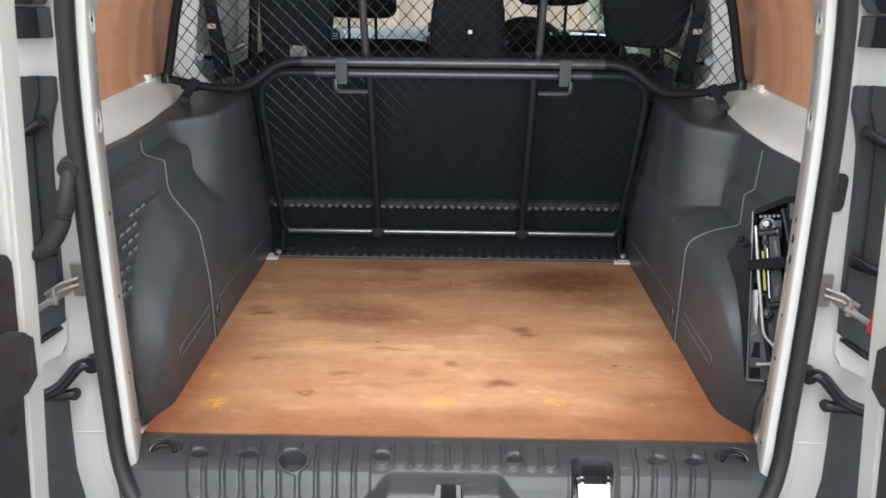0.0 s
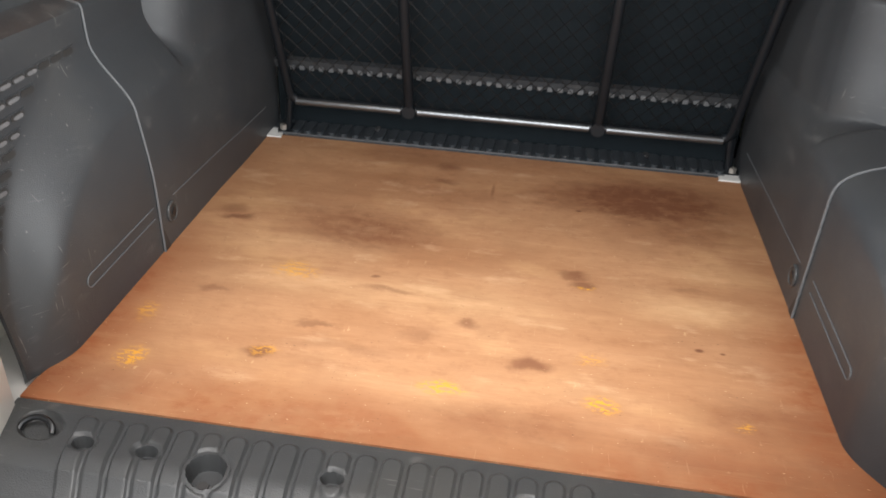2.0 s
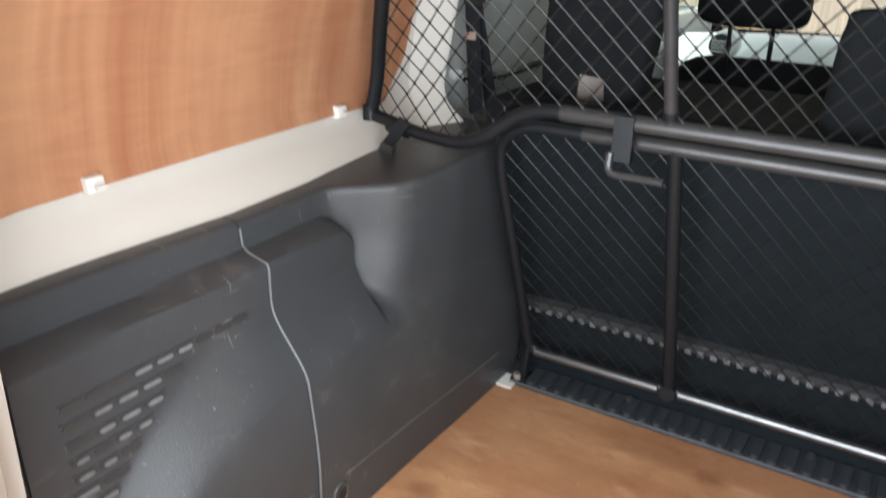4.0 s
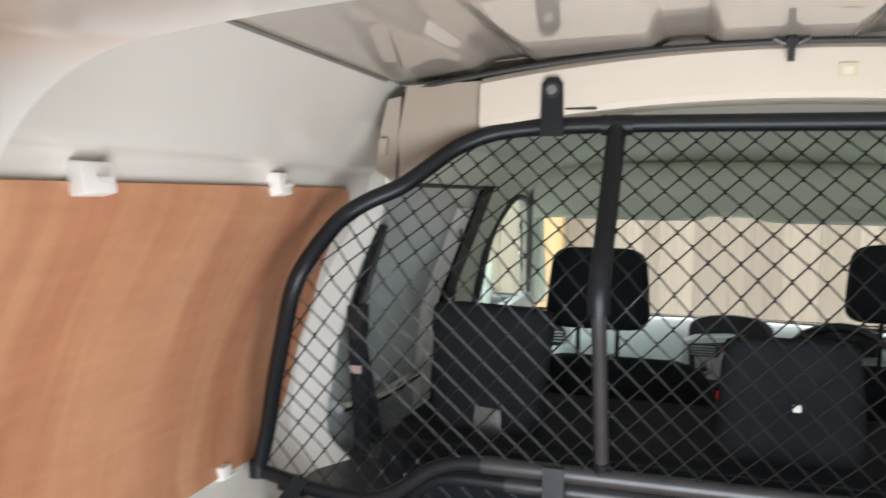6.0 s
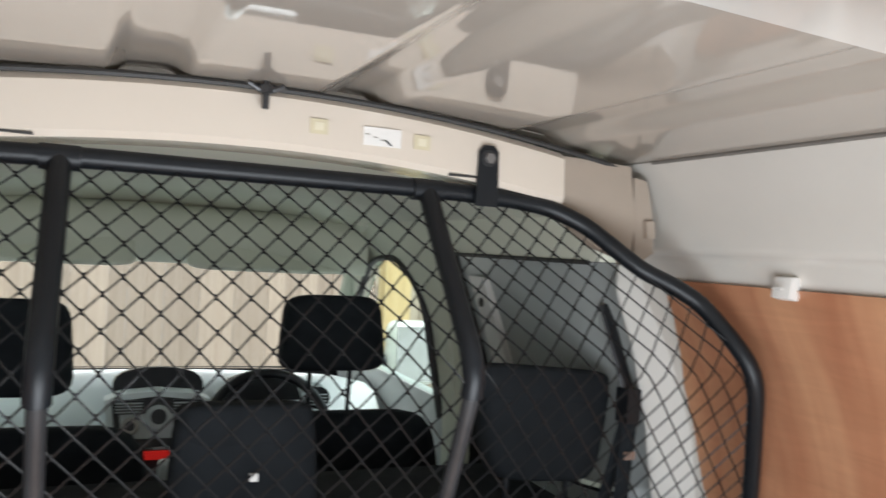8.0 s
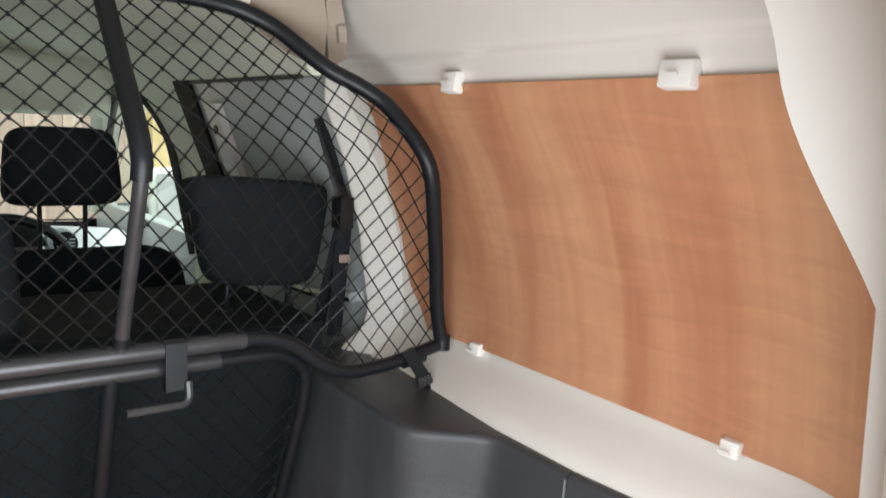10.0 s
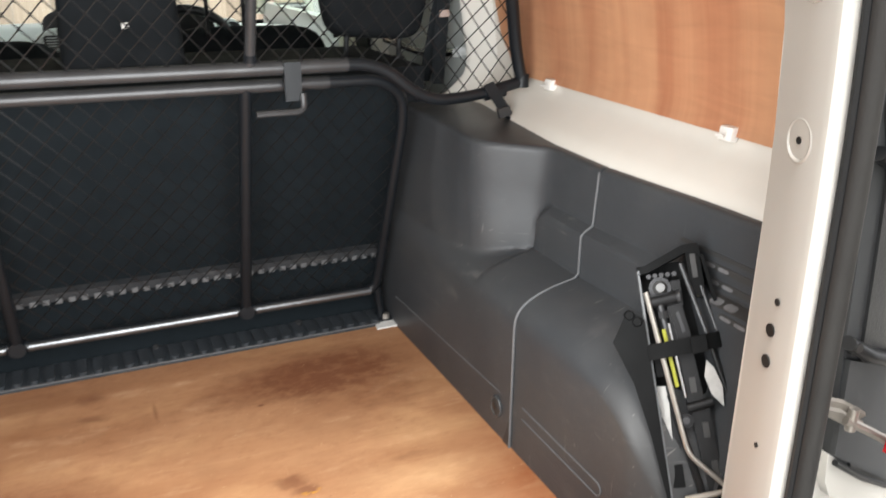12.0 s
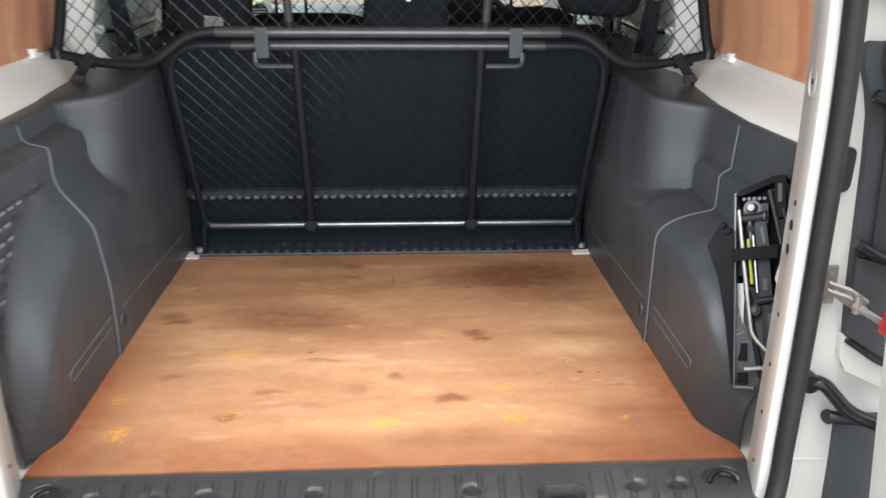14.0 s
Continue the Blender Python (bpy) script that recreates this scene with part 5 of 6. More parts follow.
for x in (-0.548, 0.492):
    for k in range(4):
        part("slat", box(x - 0.026, x + 0.026, 2.373, 2.379, 0.524 + k * 0.0105, 0.527 + k * 0.0105), DASH, dash)
part("tunnel", prism([(-0.085, 2.05, -0.25), (0.125, 2.05, -0.25), (0.110, 2.05, 0.17), (0.095, 2.05, 0.19), (-0.055, 2.05, 0.19), (-0.07, 2.05, 0.17)], (0, 0.38, 0)), DASH_DARK, dash, "dark centre tunnel", bevel=0.008)
part("gear_gate", prism([(-0.045, 2.10, 0.191), (0.085, 2.10, 0.191), (0.085, 2.285, 0.196), (-0.045, 2.285, 0.196)], (0, 0, 0.010)), CONSOLE_GREY, dash, "silver-grey gear surround", bevel=0.004)
lever = thing("gear_lever", "grey gear lever rising from the console", "gear lever")
part("boot", disc((0.02, 2.22, 0.20), (0, 0, 1), 0.06, 0.10, 16, r2=0.02), DASH_DARK, lever)
part("stick", tube([(0.02, 2.22, 0.26), (0.023, 2.20, 0.37)], 0.012, 10), CHROME, lever)
pad("gear_knob", 0.046, 0.060, 0.048, CONSOLE_GREY, lever, (0.023, 2.20, 0.388), sq=0.5)

wheel = thing("steering_wheel", "black steering wheel behind the driver seat", "steering wheel")
bm = tube([(0.322 + 0.185 * math.cos(a), 2.30 + 0.07 * math.sin(a), 0.455 + 0.172 * math.sin(a)) for a in (2 * math.pi * k / 48 for k in range(48))], 0.016, 12, closed=True)
part("rim", bm, GLOSS_BLACK, wheel)
part("hub", disc((0.322, 2.33, 0.455), (0, -1, 0.4), 0.075, 0.05), DASH_DARK, wheel, bevel=0.015)
for sx in (-1, 1):
    part("spoke", tube([(0.322 + sx * 0.06, 2.31, 0.455), (0.322 + sx * 0.18, 2.305, 0.475)], 0.014, 8, flat=0.6), STEEL, wheel)
part("binnacle", prism([(0.20, 2.44, 0.53), (0.45, 2.44, 0.53), (0.43, 2.46, 0.595), (0.37, 2.47, 0.615), (0.28, 2.47, 0.615), (0.22, 2.46, 0.595)], (0, 0.04, -0.004)), GLOSS_BLACK, dash, "black instrument binnacle", bevel=0.01)

# ---------------------------------------------------------------- yard beyond the windows
fence = thing("fence", "tall brown wooden board fence beyond the windscreen", "fence")
first = part("board", box(-0.053, 0.053, -0.01, 0.01, -0.65, 1.75), FENCE_WOOD, fence, bevel=0.003)
first.location = (-3.4, 5.2, 0)
for i in range(1, 62):
    o = new("board", first.data)
    o.parent = fence
    o.location = (-3.4 + i * 0.108, 5.2 + 0.014 * (i % 2), 0.004 * ((i * 7) % 5))
for z in (-0.2, 0.7, 1.5):
    part("fence_rail", box(-3.5, 3.3, 5.225, 5.27, z, z + 0.08), FENCE_WOOD, fence)
post = finish(box(-1.095, -0.925, 4.95, 5.06, -0.65, 1.75), "timber_post", YELLOW_WOOD, bevel=0.006)
tagged(post, "fresh yellow timber post in front of the fence", "post", group="yellow timber posts")
for x, y in ((1.33, 4.2), (2.35, 4.6)):
    p = finish(box(x, x + 0.16, y, y + 0.12, -0.65, 1.9), "timber_post", YELLOW_WOOD, bevel=0.006)
    tagged(p, "fresh yellow timber post beside the fence", "post", group="yellow timber posts")


# ---------------------------------------------------------------- small fittings of the load space
for side in (-1, 1):
    for y, z, low in ((0.745, 0.575, 1), (0.235, 0.580, 1), (0.655, 1.012, 0), (0.25, 1.012, 0)) if side > 0 else ((0.755, 0.582, 1), (0.245, 0.583, 1), (0.648, 1.024, 0), (0.285, 1.024, 0)):
        prof = WALL_PROFILE
        near = min(prof, key=lambda p: abs(p.z - z))
        x = near.x - taper(y, near.z) - 0.012
        c = thing("panel_clip", "white plastic clip holding the wall board", "clip", group="wall board clips")
        w = 0.013 if low else 0.016 if y > 0.3 else 0.021
        s_ = 0.7 if low else 1.0
        body = prism([(-0.011 * s_, -w, -0.013 * s_), (0.006, -w, -0.017 * s_), (0.016, -w, 0.016 * s_), (-0.006 * s_, -w, 0.015 * s_)], (0, 2 * w, 0))
        m = pose(side * x, y, z, 0, 0, 0) @ Matrix.Diagonal((side, 1, 1, 1))
        bmesh.ops.transform(body, matrix=m, verts=body.verts)
        part("clip_body", body, WHITE_PLASTIC, c, bevel=0.003)
        part("clip_slot", box(side * (x - 0.0155) - 0.001, side * (x - 0.0155) + 0.001, y - 0.008, y + 0.008, z - 0.003, z + 0.001), PAINT_DIRTY, c)

# wing nut, stickers and label on the roof beam
wing = thing("wing_nut", "steel wing nut with a rod under the roof", "wing nut")
part("rod", tube([(-0.006, 0.852, 1.196), (-0.006, 0.852, 1.240)], 0.0045, 10), TUBE_GREY, wing)
part("nut", disc((-0.006, 0.852, 1.215), (0, 0, 1), 0.009, 0.010, 6), TUBE_GREY, wing, bevel=0.001)
part("wings", tube([(-0.028, 0.852, 1.226), (-0.014, 0.852, 1.219), (0.002, 0.852, 1.219), (0.016, 0.852, 1.226)], 0.0035, 8), TUBE_GREY, wing)

STICKER = material("yellowed_sticker", (0.62, 0.55, 0.38), 0.6, vary=0.15, scale=60)
STICKER_IN = material("faded_print", (0.72, 0.66, 0.5), 0.6, vary=0.2, scale=80)
for x, z in ((0.065, 1.184), (0.206, 1.178)):
    s = thing("sticker", "small yellowed square sticker on the roof beam", "sticker", group="square stickers")
    part("backing", box(x - 0.0115, x + 0.0115, 0.8620, 0.8640, z - 0.0095, z + 0.0095), STICKER, s)
    part("print", box(x - 0.006, x + 0.006, 0.8612, 0.8621, z - 0.005, z + 0.005), STICKER_IN, s)
lab = thing("label", "white paper label with worn grey print", "label")
part("paper", box(0.124, 0.176, 0.8620, 0.8640, 1.167, 1.191), WHITE_PLASTIC, lab)
for k, (a, b) in enumerate(((0.126, 0.132), (0.138, 0.143), (0.147, 0.156))):
    part("print_bar", box(a, b, 0.8613, 0.8621, 1.1805 - 0.0032 * k, 1.182 - 0.0032 * k), STEEL, lab)
part("print_bar", prism([(0.152, 0.8613, 1.176), (0.156, 0.8613, 1.176), (0.164, 0.8613, 1.169), (0.160, 0.8613, 1.169)], (0, 0.0008, 0)), DASH_DARK, lab)
for x in (-0.28, 0.27):
    s = finish(box(x - 0.022, x + 0.022, 0.8605, 0.868, 1.138, 1.1405), "slot", RUBBER)
    tagged(s, "thin dark slot under the roof beam", "slot", group="beam slots")

# floor corner tapes and feet
for side, x0, x1 in ((-1, -0.605, -0.535), (1, 0.505, 0.568)):
    t = finish(prism([(x0, 0.965, 0.001), (x1, 0.965, 0.001), (x1 - 0.004, 1.012, 0.001), (x0 + 0.006, 1.016, 0.001)], (0, 0, 0.004)), "tape", TAPE)
    tagged(t, "strip of white tape at the corner of the floor", "tape", group="corner tapes")
    f = thing("guard_foot", "black steel foot of the guard on the floor", "bracket", group="guard feet")
    xc = side * 0.53
    part("plate", box(xc - 0.022, xc + 0.022, 0.995, 1.04, 0.004, 0.010), TUBE, f, bevel=0.001)
    part("upright", tube([(xc, 1.01, 0.008), (xc - side * 0.012, 1.0, 0.095)], 0.010, 8), TUBE, f)
    part("nut", disc((xc + side * 0.008, 1.0, 0.01), (0, 0, 1), 0.009, 0.012, 6), STEEL, f)

# plugs and grooves on the trims
for side, fn, y, z in ((-1, trim_left, 0.455, 0.062), (1, trim_right, 0.480, 0.056)):
    p = thing("trim_plug", "black plastic plug low on the side trim", "plug", group="trim plugs")
    x = fn(y, z) - 0.003
    part("ring", tube([(side * (x - 0.001), y + 0.0165 * math.cos(a), z + 0.0185 * math.sin(a)) for a in (2 * math.pi * k / 24 for k in range(24))], 0.0030, 8, closed=True), PLASTIC_SILL, p)
    part("dish", disc((side * (x - 0.0005), y, z), (side, 0, 0), 0.015, -0.002, 20), RUBBER, p)
    part("core", disc((side * (x - 0.001), y + 0.002, z), (side, 0, 0), 0.007, -0.003, 14), GLOSS_BLACK, p)
for side, fn in ((-1, trim_left), (1, trim_right)):
    ends = [(0.178 - 0.011 * math.sin(a), 0.011 * math.cos(a)) for a in (math.pi * k / 8 for k in range(9))]
    line = [(y, 0.011) for y in span(0.395, 0.19, 10)] + ends + [(y, -0.011) for y in span(0.19, 0.395, 10)]
    g = finish(tube([(side * (fn(y, 0.086) - 0.0008), y, 0.083 + 0.012 * y + dz) for y, dz in line], 0.0010, 6), "trim_rib", PLASTIC_EDGE)
    tagged(g, "shallow moulded slot outline low on the side trim", "trim", group="trim ribs")
    g = finish(tube([(side * (fn(y, 0.09) - 0.0022), y, 0.088 - 0.03 * (y - 0.5)) for y in span(0.47, 0.97, 20)], 0.0010, 6), "trim_rib", PLASTIC_EDGE)
    tagged(g, "thin moulded line along the foot of the trim", "trim", group="trim ribs")

# slotted vents in the rear of the trims
# pale tone painting the lit metal seen through slots that are not cut
SLOT_LIGHT = material("painted_slot_light", (0.17, 0.17, 0.175), 0.5, vary=0.7, scale=60)
SLOTS_LEFT = [(0.388, 0.078, 0.368), (0.365, 0.077, 0.252), (0.341, 0.078, 0.216), (0.319, 0.078, 0.194), (0.298, 0.078, 0.171), (0.277, 0.070, 0.150), (0.258, 0.066, 0.131), (0.239, 0.064, 0.113), (0.226, 0.060, 0.100), (0.212, 0.057, 0.091), (0.197, 0.055, 0.082)]
SLOTS_RIGHT = [(0.437, 0.060, 0.224), (0.421, 0.060, 0.172), (0.400, 0.055, 0.160), (0.385, 0.050, 0.134), (0.370, 0.045, 0.108)]
rng = random.Random(4)
for side, fn, rows in ((-1, trim_left, SLOTS_LEFT), (1, trim_right, SLOTS_RIGHT)):
    v = thing("air_vent", "slotted air vent moulded into the side trim", "air vent", group="trim vents")

    def slab(y0, y1, z, h, proud, fn=fn, side=side):
        ym = [y0, y0 + min(0.004, (y1 - y0) * 0.3), y1 - min(0.004, (y1 - y0) * 0.3), y1]
        hs = [h * 0.5, h, h, h * 0.5]
        pts = [(y, z + q) for y, q in zip(ym, hs)] + [(y, z - q) for y, q in zip(ym[::-1], hs)]
        return prism([(side * (fn(y, q) - proud), y, q) for y, q in pts], (side * 0.004, 0, 0))

    for r, (z, y0, y1) in enumerate(rows):
        tall = 0.0048 if side < 0 else 0.0046 - 0.0018 * (r == 0)
        n_ = max(1, round((y1 - y0) / 0.033)) if side < 0 else 1
        step_ = (y1 - y0) / n_
        if side < 0:
            part("slot_lip", tube([(side * (fn(y, z + tall + 0.0018) - 0.0004), y, z + tall + 0.0018) for y in span(y0 - 0.002, y1 + 0.002, 8)], 0.0013, 6), PLASTIC, v)
        for k in range(n_):
            a_, b_ = y0 + k * step_ + 0.0015, y0 + (k + 1) * step_ - 0.0015
            # dark slab paints the slot's shade, the pale glint on it the light behind
            sl = part("slot", slab(a_, b_, z, tall, 0.0010), RUBBER, v)
            if side < 0:
                lit = (r < 1 and k >= n_ // 3 and rng.random() < 0.7) or (0 < r < 7 and (k > 0 or r > 2) and rng.random() < 0.85)
            else:
                lit = False
                for g in range(0 if r == 0 else 4 if r == 4 else 2):
                    g1 = y1 - 0.004 - g * 0.026
                    if g1 - 0.020 > y0:
                        part("glint", slab(g1 - 0.020, g1, z - 0.0006, tall * 0.6, 0.0016), SLOT_LIGHT, sl)
            if lit:
                trim_ = rng.uniform(0.0, 0.3) * (b_ - a_)
                part("glint", slab(a_ + 0.002 + trim_ * 0.6, b_ - 0.002 - trim_ * 0.3, z - 0.0008, tall * 0.62, 0.0018), SLOT_LIGHT, sl)

# ---------------------------------------------------------------- jack in its tray
jack = thing("car_jack", "black and steel scissor jack strapped in its tray", "car jack")
J0 = Vector((0.622, 0.192, 0.412))
JU = (Vector((0.597, 0.036, 0.118)) - J0)
JL = JU.length
JU.normalize()
JW = Vector((0.80, -0.58, 0.10))
JW = (JW - JU * JW.dot(JU)).normalized()
JN = JW.cross(JU)
if JN.y > 0:
    JN = -JN


def jp(w, u, n=0.0):
    """A place in the tray: across, down and out of it, in metres."""
    return J0 + JW * w + JU * u + JN * n


def jbox(w0, w1, u0, u1, n0, n1):
    bm = bmesh.new()
    v = [bm.verts.new(jp(w, u, n)) for w in (w0, w1) for u in (u0, u1) for n in (n0, n1)]
    for f in ((0, 1, 3, 2), (4, 6, 7, 5), (0, 4, 5, 1), (2, 3, 7, 6), (0, 2, 6, 4), (1, 5, 7, 3)):
        bm.faces.new([v[i] for i in f])
    return bm


part("tray", jbox(-0.014, 0.10, -0.008, JL + 0.004, -0.036, -0.028), DULL_BLACK, jack, bevel=0.002)
part("tray_side", jbox(-0.0145, -0.0115, 0.0, JL + 0.004, -0.036, 0.004), PLASTIC_EDGE, jack, "grey tray edge", bevel=0.0008)
part("tray_side", prism([jp(0.070, -0.012, -0.036), jp(0.075, -0.012, -0.036), jp(0.088, 0.085, -0.036), jp(0.102, 0.205, -0.036), jp(0.098, 0.205, -0.036), jp(0.083, 0.085, -0.036)], JN * 0.040), DULL_BLACK, jack, bevel=0.001)
part("tray_top", prism([jp(-0.0145, 0.006, -0.036), jp(-0.006, -0.005, -0.036), jp(0.050, -0.028, -0.036), jp(0.069, -0.028, -0.036), jp(0.072, -0.012, -0.036), jp(0.050, -0.016, -0.036), jp(0.0, 0.004, -0.036)], JN * 0.040), DULL_BLACK, jack, bevel=0.0015)
part("tray_post", jbox(0.052, 0.070, -0.020, 0.045, -0.03, 0.002), DULL_BLACK, jack, bevel=0.003)
part("post_slot", jbox(0.057, 0.064, -0.014, 0.018, 0.002, 0.0035), RUBBER, jack, bevel=0.0005)
part("tray_foot", jbox(-0.0145, 0.020, JL + 0.001, JL + 0.005, -0.036, 0.004), PLASTIC_EDGE, jack, bevel=0.001)
part("mount_flange", prism([jp(-0.034, 0.050, -0.034), jp(-0.060, 0.092, -0.034), jp(-0.040, 0.150, -0.034), jp(-0.028, 0.220, -0.034), jp(-0.016, 0.334, -0.034), jp(-0.014, 0.334, -0.034), jp(-0.014, 0.066, -0.034)], JN * 0.043), DULL_BLACK, jack, bevel=0.004)
for w_, u_ in ((-0.033, 0.058), (-0.024, 0.068)):
    part("tab_boss", disc(jp(w_, u_, 0.006), JN, 0.0075, 0.008, 12, r2=0.0055), DULL_BLACK, jack, bevel=0.001)
part("handle_rod", tube(rounded([jp(-0.007, 0.030, 0.002), jp(0.003, 0.125, 0.008), jp(0.016, 0.248, 0.006), jp(0.060, 0.296, 0.002)], 0.014), 0.0036, 8), STEEL, jack, "bright bent steel rod")
part("handle_hook", tube([jp(0.004, 0.306, 0.002), jp(0.060, 0.300, 0.002)], 0.0042, 8), STEEL, jack)
part("brace_rod", tube([jp(0.044, -0.003, 0.004), jp(0.066, 0.104, 0.002)], 0.0034, 8), TUBE_GREY, jack)
part("brace_rod", tube([jp(0.068, 0.112, -0.004), jp(0.086, 0.215, -0.006)], 0.0040, 8), JACK_BLACK, jack)
part("brace_rod", tube([jp(0.066, 0.03, 0.002), jp(0.088, 0.150, 0.0)], 0.0024, 8), TUBE_GREY, jack)
for k in range(5):
    part("bracket_tooth", disc(jp(k * 0.0085, 0.009, -0.010), JN, 0.0034, 0.005, 8), TUBE_GREY, jack, bevel=0.001)
part("screw_cap", disc(jp(0.013, 0.026, -0.012), JN, 0.0115, 0.016, 20, r2=0.006), JACK_STEEL, jack, "shiny domed screw cap", bevel=0.004)
part("cap_washer", disc(jp(0.013, 0.026, -0.014), JN, 0.0150, 0.006, 20), TUBE_GREY, jack, bevel=0.001)
part("thrust_barrel", tube([jp(-0.004, 0.045, -0.008), jp(0.033, 0.041, -0.008)], 0.0095, 14), JACK_BLACK, jack)
part("barrel_end", disc(jp(0.033, 0.041, -0.008), JW, 0.0105, 0.004, 14), TUBE_GREY, jack, bevel=0.001)
part("spindle_nut", disc(jp(0.012, 0.058, -0.004), JU, 0.0075, 0.010, 6), TUBE_GREY, jack, bevel=0.001)
part("arm_cheek", prism([jp(0.021, 0.056, -0.004), jp(0.030, 0.050, -0.004), jp(0.038, 0.058, -0.004), jp(0.044, 0.100, -0.004), jp(0.034, 0.104, -0.004), jp(0.026, 0.100, -0.004)], JN * 0.005), JACK_BLACK, jack, bevel=0.002)
part("cheek_slot", prism([jp(0.028, 0.062, 0.001), jp(0.032, 0.060, 0.001), jp(0.037, 0.088, 0.001), jp(0.033, 0.090, 0.001)], JN * 0.001), TUBE_GREY, jack)
part("knuckle", disc(jp(0.020, 0.205, -0.004), JN, 0.010, 0.008, 14), JACK_BLACK, jack, bevel=0.002)
part("knuckle_pin", disc(jp(0.020, 0.205, 0.004), JN, 0.005, 0.003, 10), TUBE_GREY, jack, bevel=0.001)
part("collar", jbox(-0.002, 0.028, 0.034, 0.050, -0.03, -0.002), JACK_BLACK, jack, bevel=0.005)
part("collar", jbox(0.028, 0.040, 0.018, 0.052, -0.03, -0.006), JACK_BLACK, jack, bevel=0.004)
part("screw_spindle", tube([jp(0.010, 0.048, -0.006), jp(0.016, 0.120, -0.006)], 0.0055, 10), TUBE_GREY, jack)
part("arm", prism([jp(0.018, 0.052, -0.03), jp(0.038, 0.050, -0.03), jp(0.048, 0.186, -0.03), jp(0.026, 0.190, -0.03)], JN * 0.028), JACK_BLACK, jack, bevel=0.004)
part("arm_channel", prism([jp(0.024, 0.058, -0.003), jp(0.032, 0.057, -0.003), jp(0.037, 0.115, -0.003), jp(0.029, 0.116, -0.003)], JN * 0.002), TUBE_GREY, jack, bevel=0.0005)
part("arm", prism([jp(0.028, 0.192, -0.03), jp(0.052, 0.188, -0.03), jp(0.060, 0.334, -0.03), jp(0.038, 0.334, -0.03)], JN * 0.025), JACK_BLACK, jack, bevel=0.004)
for w_, u_ in ((0.036, 0.160), (0.044, 0.220), (0.048, 0.270)):
    part("arm_slot", jbox(w_ - 0.004, w_ + 0.004, u_ - 0.010, u_ + 0.010, -0.005, -0.001), RUBBER, jack, bevel=0.001)
part("pivot", tube([jp(0.024, 0.190, -0.002), jp(0.058, 0.184, -0.002)], 0.007, 10), JACK_BLACK, jack)
part("yellow_rod", tube([jp(0.009, 0.082, 0.003), jp(0.0155, 0.160, 0.003)], 0.0028, 8), YELLOW, jack, "yellow painted rod")
part("steel_rod", tube([jp(0.0165, 0.075, 0.002), jp(0.024, 0.175, 0.002)], 0.0022, 8), CHROME, jack)
part("dark_rod", tube([jp(0.004, 0.17, -0.006), jp(0.030, 0.320, -0.006)], 0.005, 8), JACK_BLACK, jack)
part("strap", sheet(lambda u, v: jp(-0.032 + 0.120 * u, 0.102 - 0.010 * u + 0.021 * v, -0.006 + 0.024 * math.sin(math.pi * u) ** 0.5), span(0, 1, 16), span(0, 1, 3), tuple(JN * -0.003)), DULL_BLACK, jack, "black rubber strap")
part("strap_tongue", prism([jp(0.040, 0.097, 0.0185), jp(0.060, 0.095, 0.0185), jp(0.060, 0.117, 0.0185), jp(0.040, 0.119, 0.0185)], JN * 0.003), DULL_BLACK, jack, bevel=0.001)
part("paper_tag", prism([jp(-0.012, 0.158, -0.012), jp(0.0, 0.158, -0.004), jp(0.002, 0.18, -0.004), jp(-0.001, 0.232, -0.008), jp(-0.008, 0.236, -0.012)], JN * 0.001), PAPER, jack, "folded white paper")
part("paper_tag", prism([jp(0.058, 0.129, 0.0), jp(0.066, 0.14, 0.0), jp(0.073, 0.165, 0.0), jp(0.071, 0.192, 0.0), jp(0.058, 0.175, 0.0), jp(0.052, 0.15, 0.0)], JN * 0.001), PAPER, jack, "folded white paper")
part("side_plate", prism([jp(0.0, 0.175, -0.02), jp(0.010, 0.170, -0.02), jp(0.018, 0.205, -0.02), jp(0.006, 0.255, -0.02), jp(-0.003, 0.25, -0.02)], JN * 0.012), JACK_BLACK, jack, bevel=0.003)
for u0, u1 in ((0.118, 0.145), (0.262, 0.292), (0.312, 0.330)):
    part("clip_block", jbox(-0.009, 0.007, u0, u1, -0.028, -0.004), DULL_BLACK, jack, bevel=0.003)

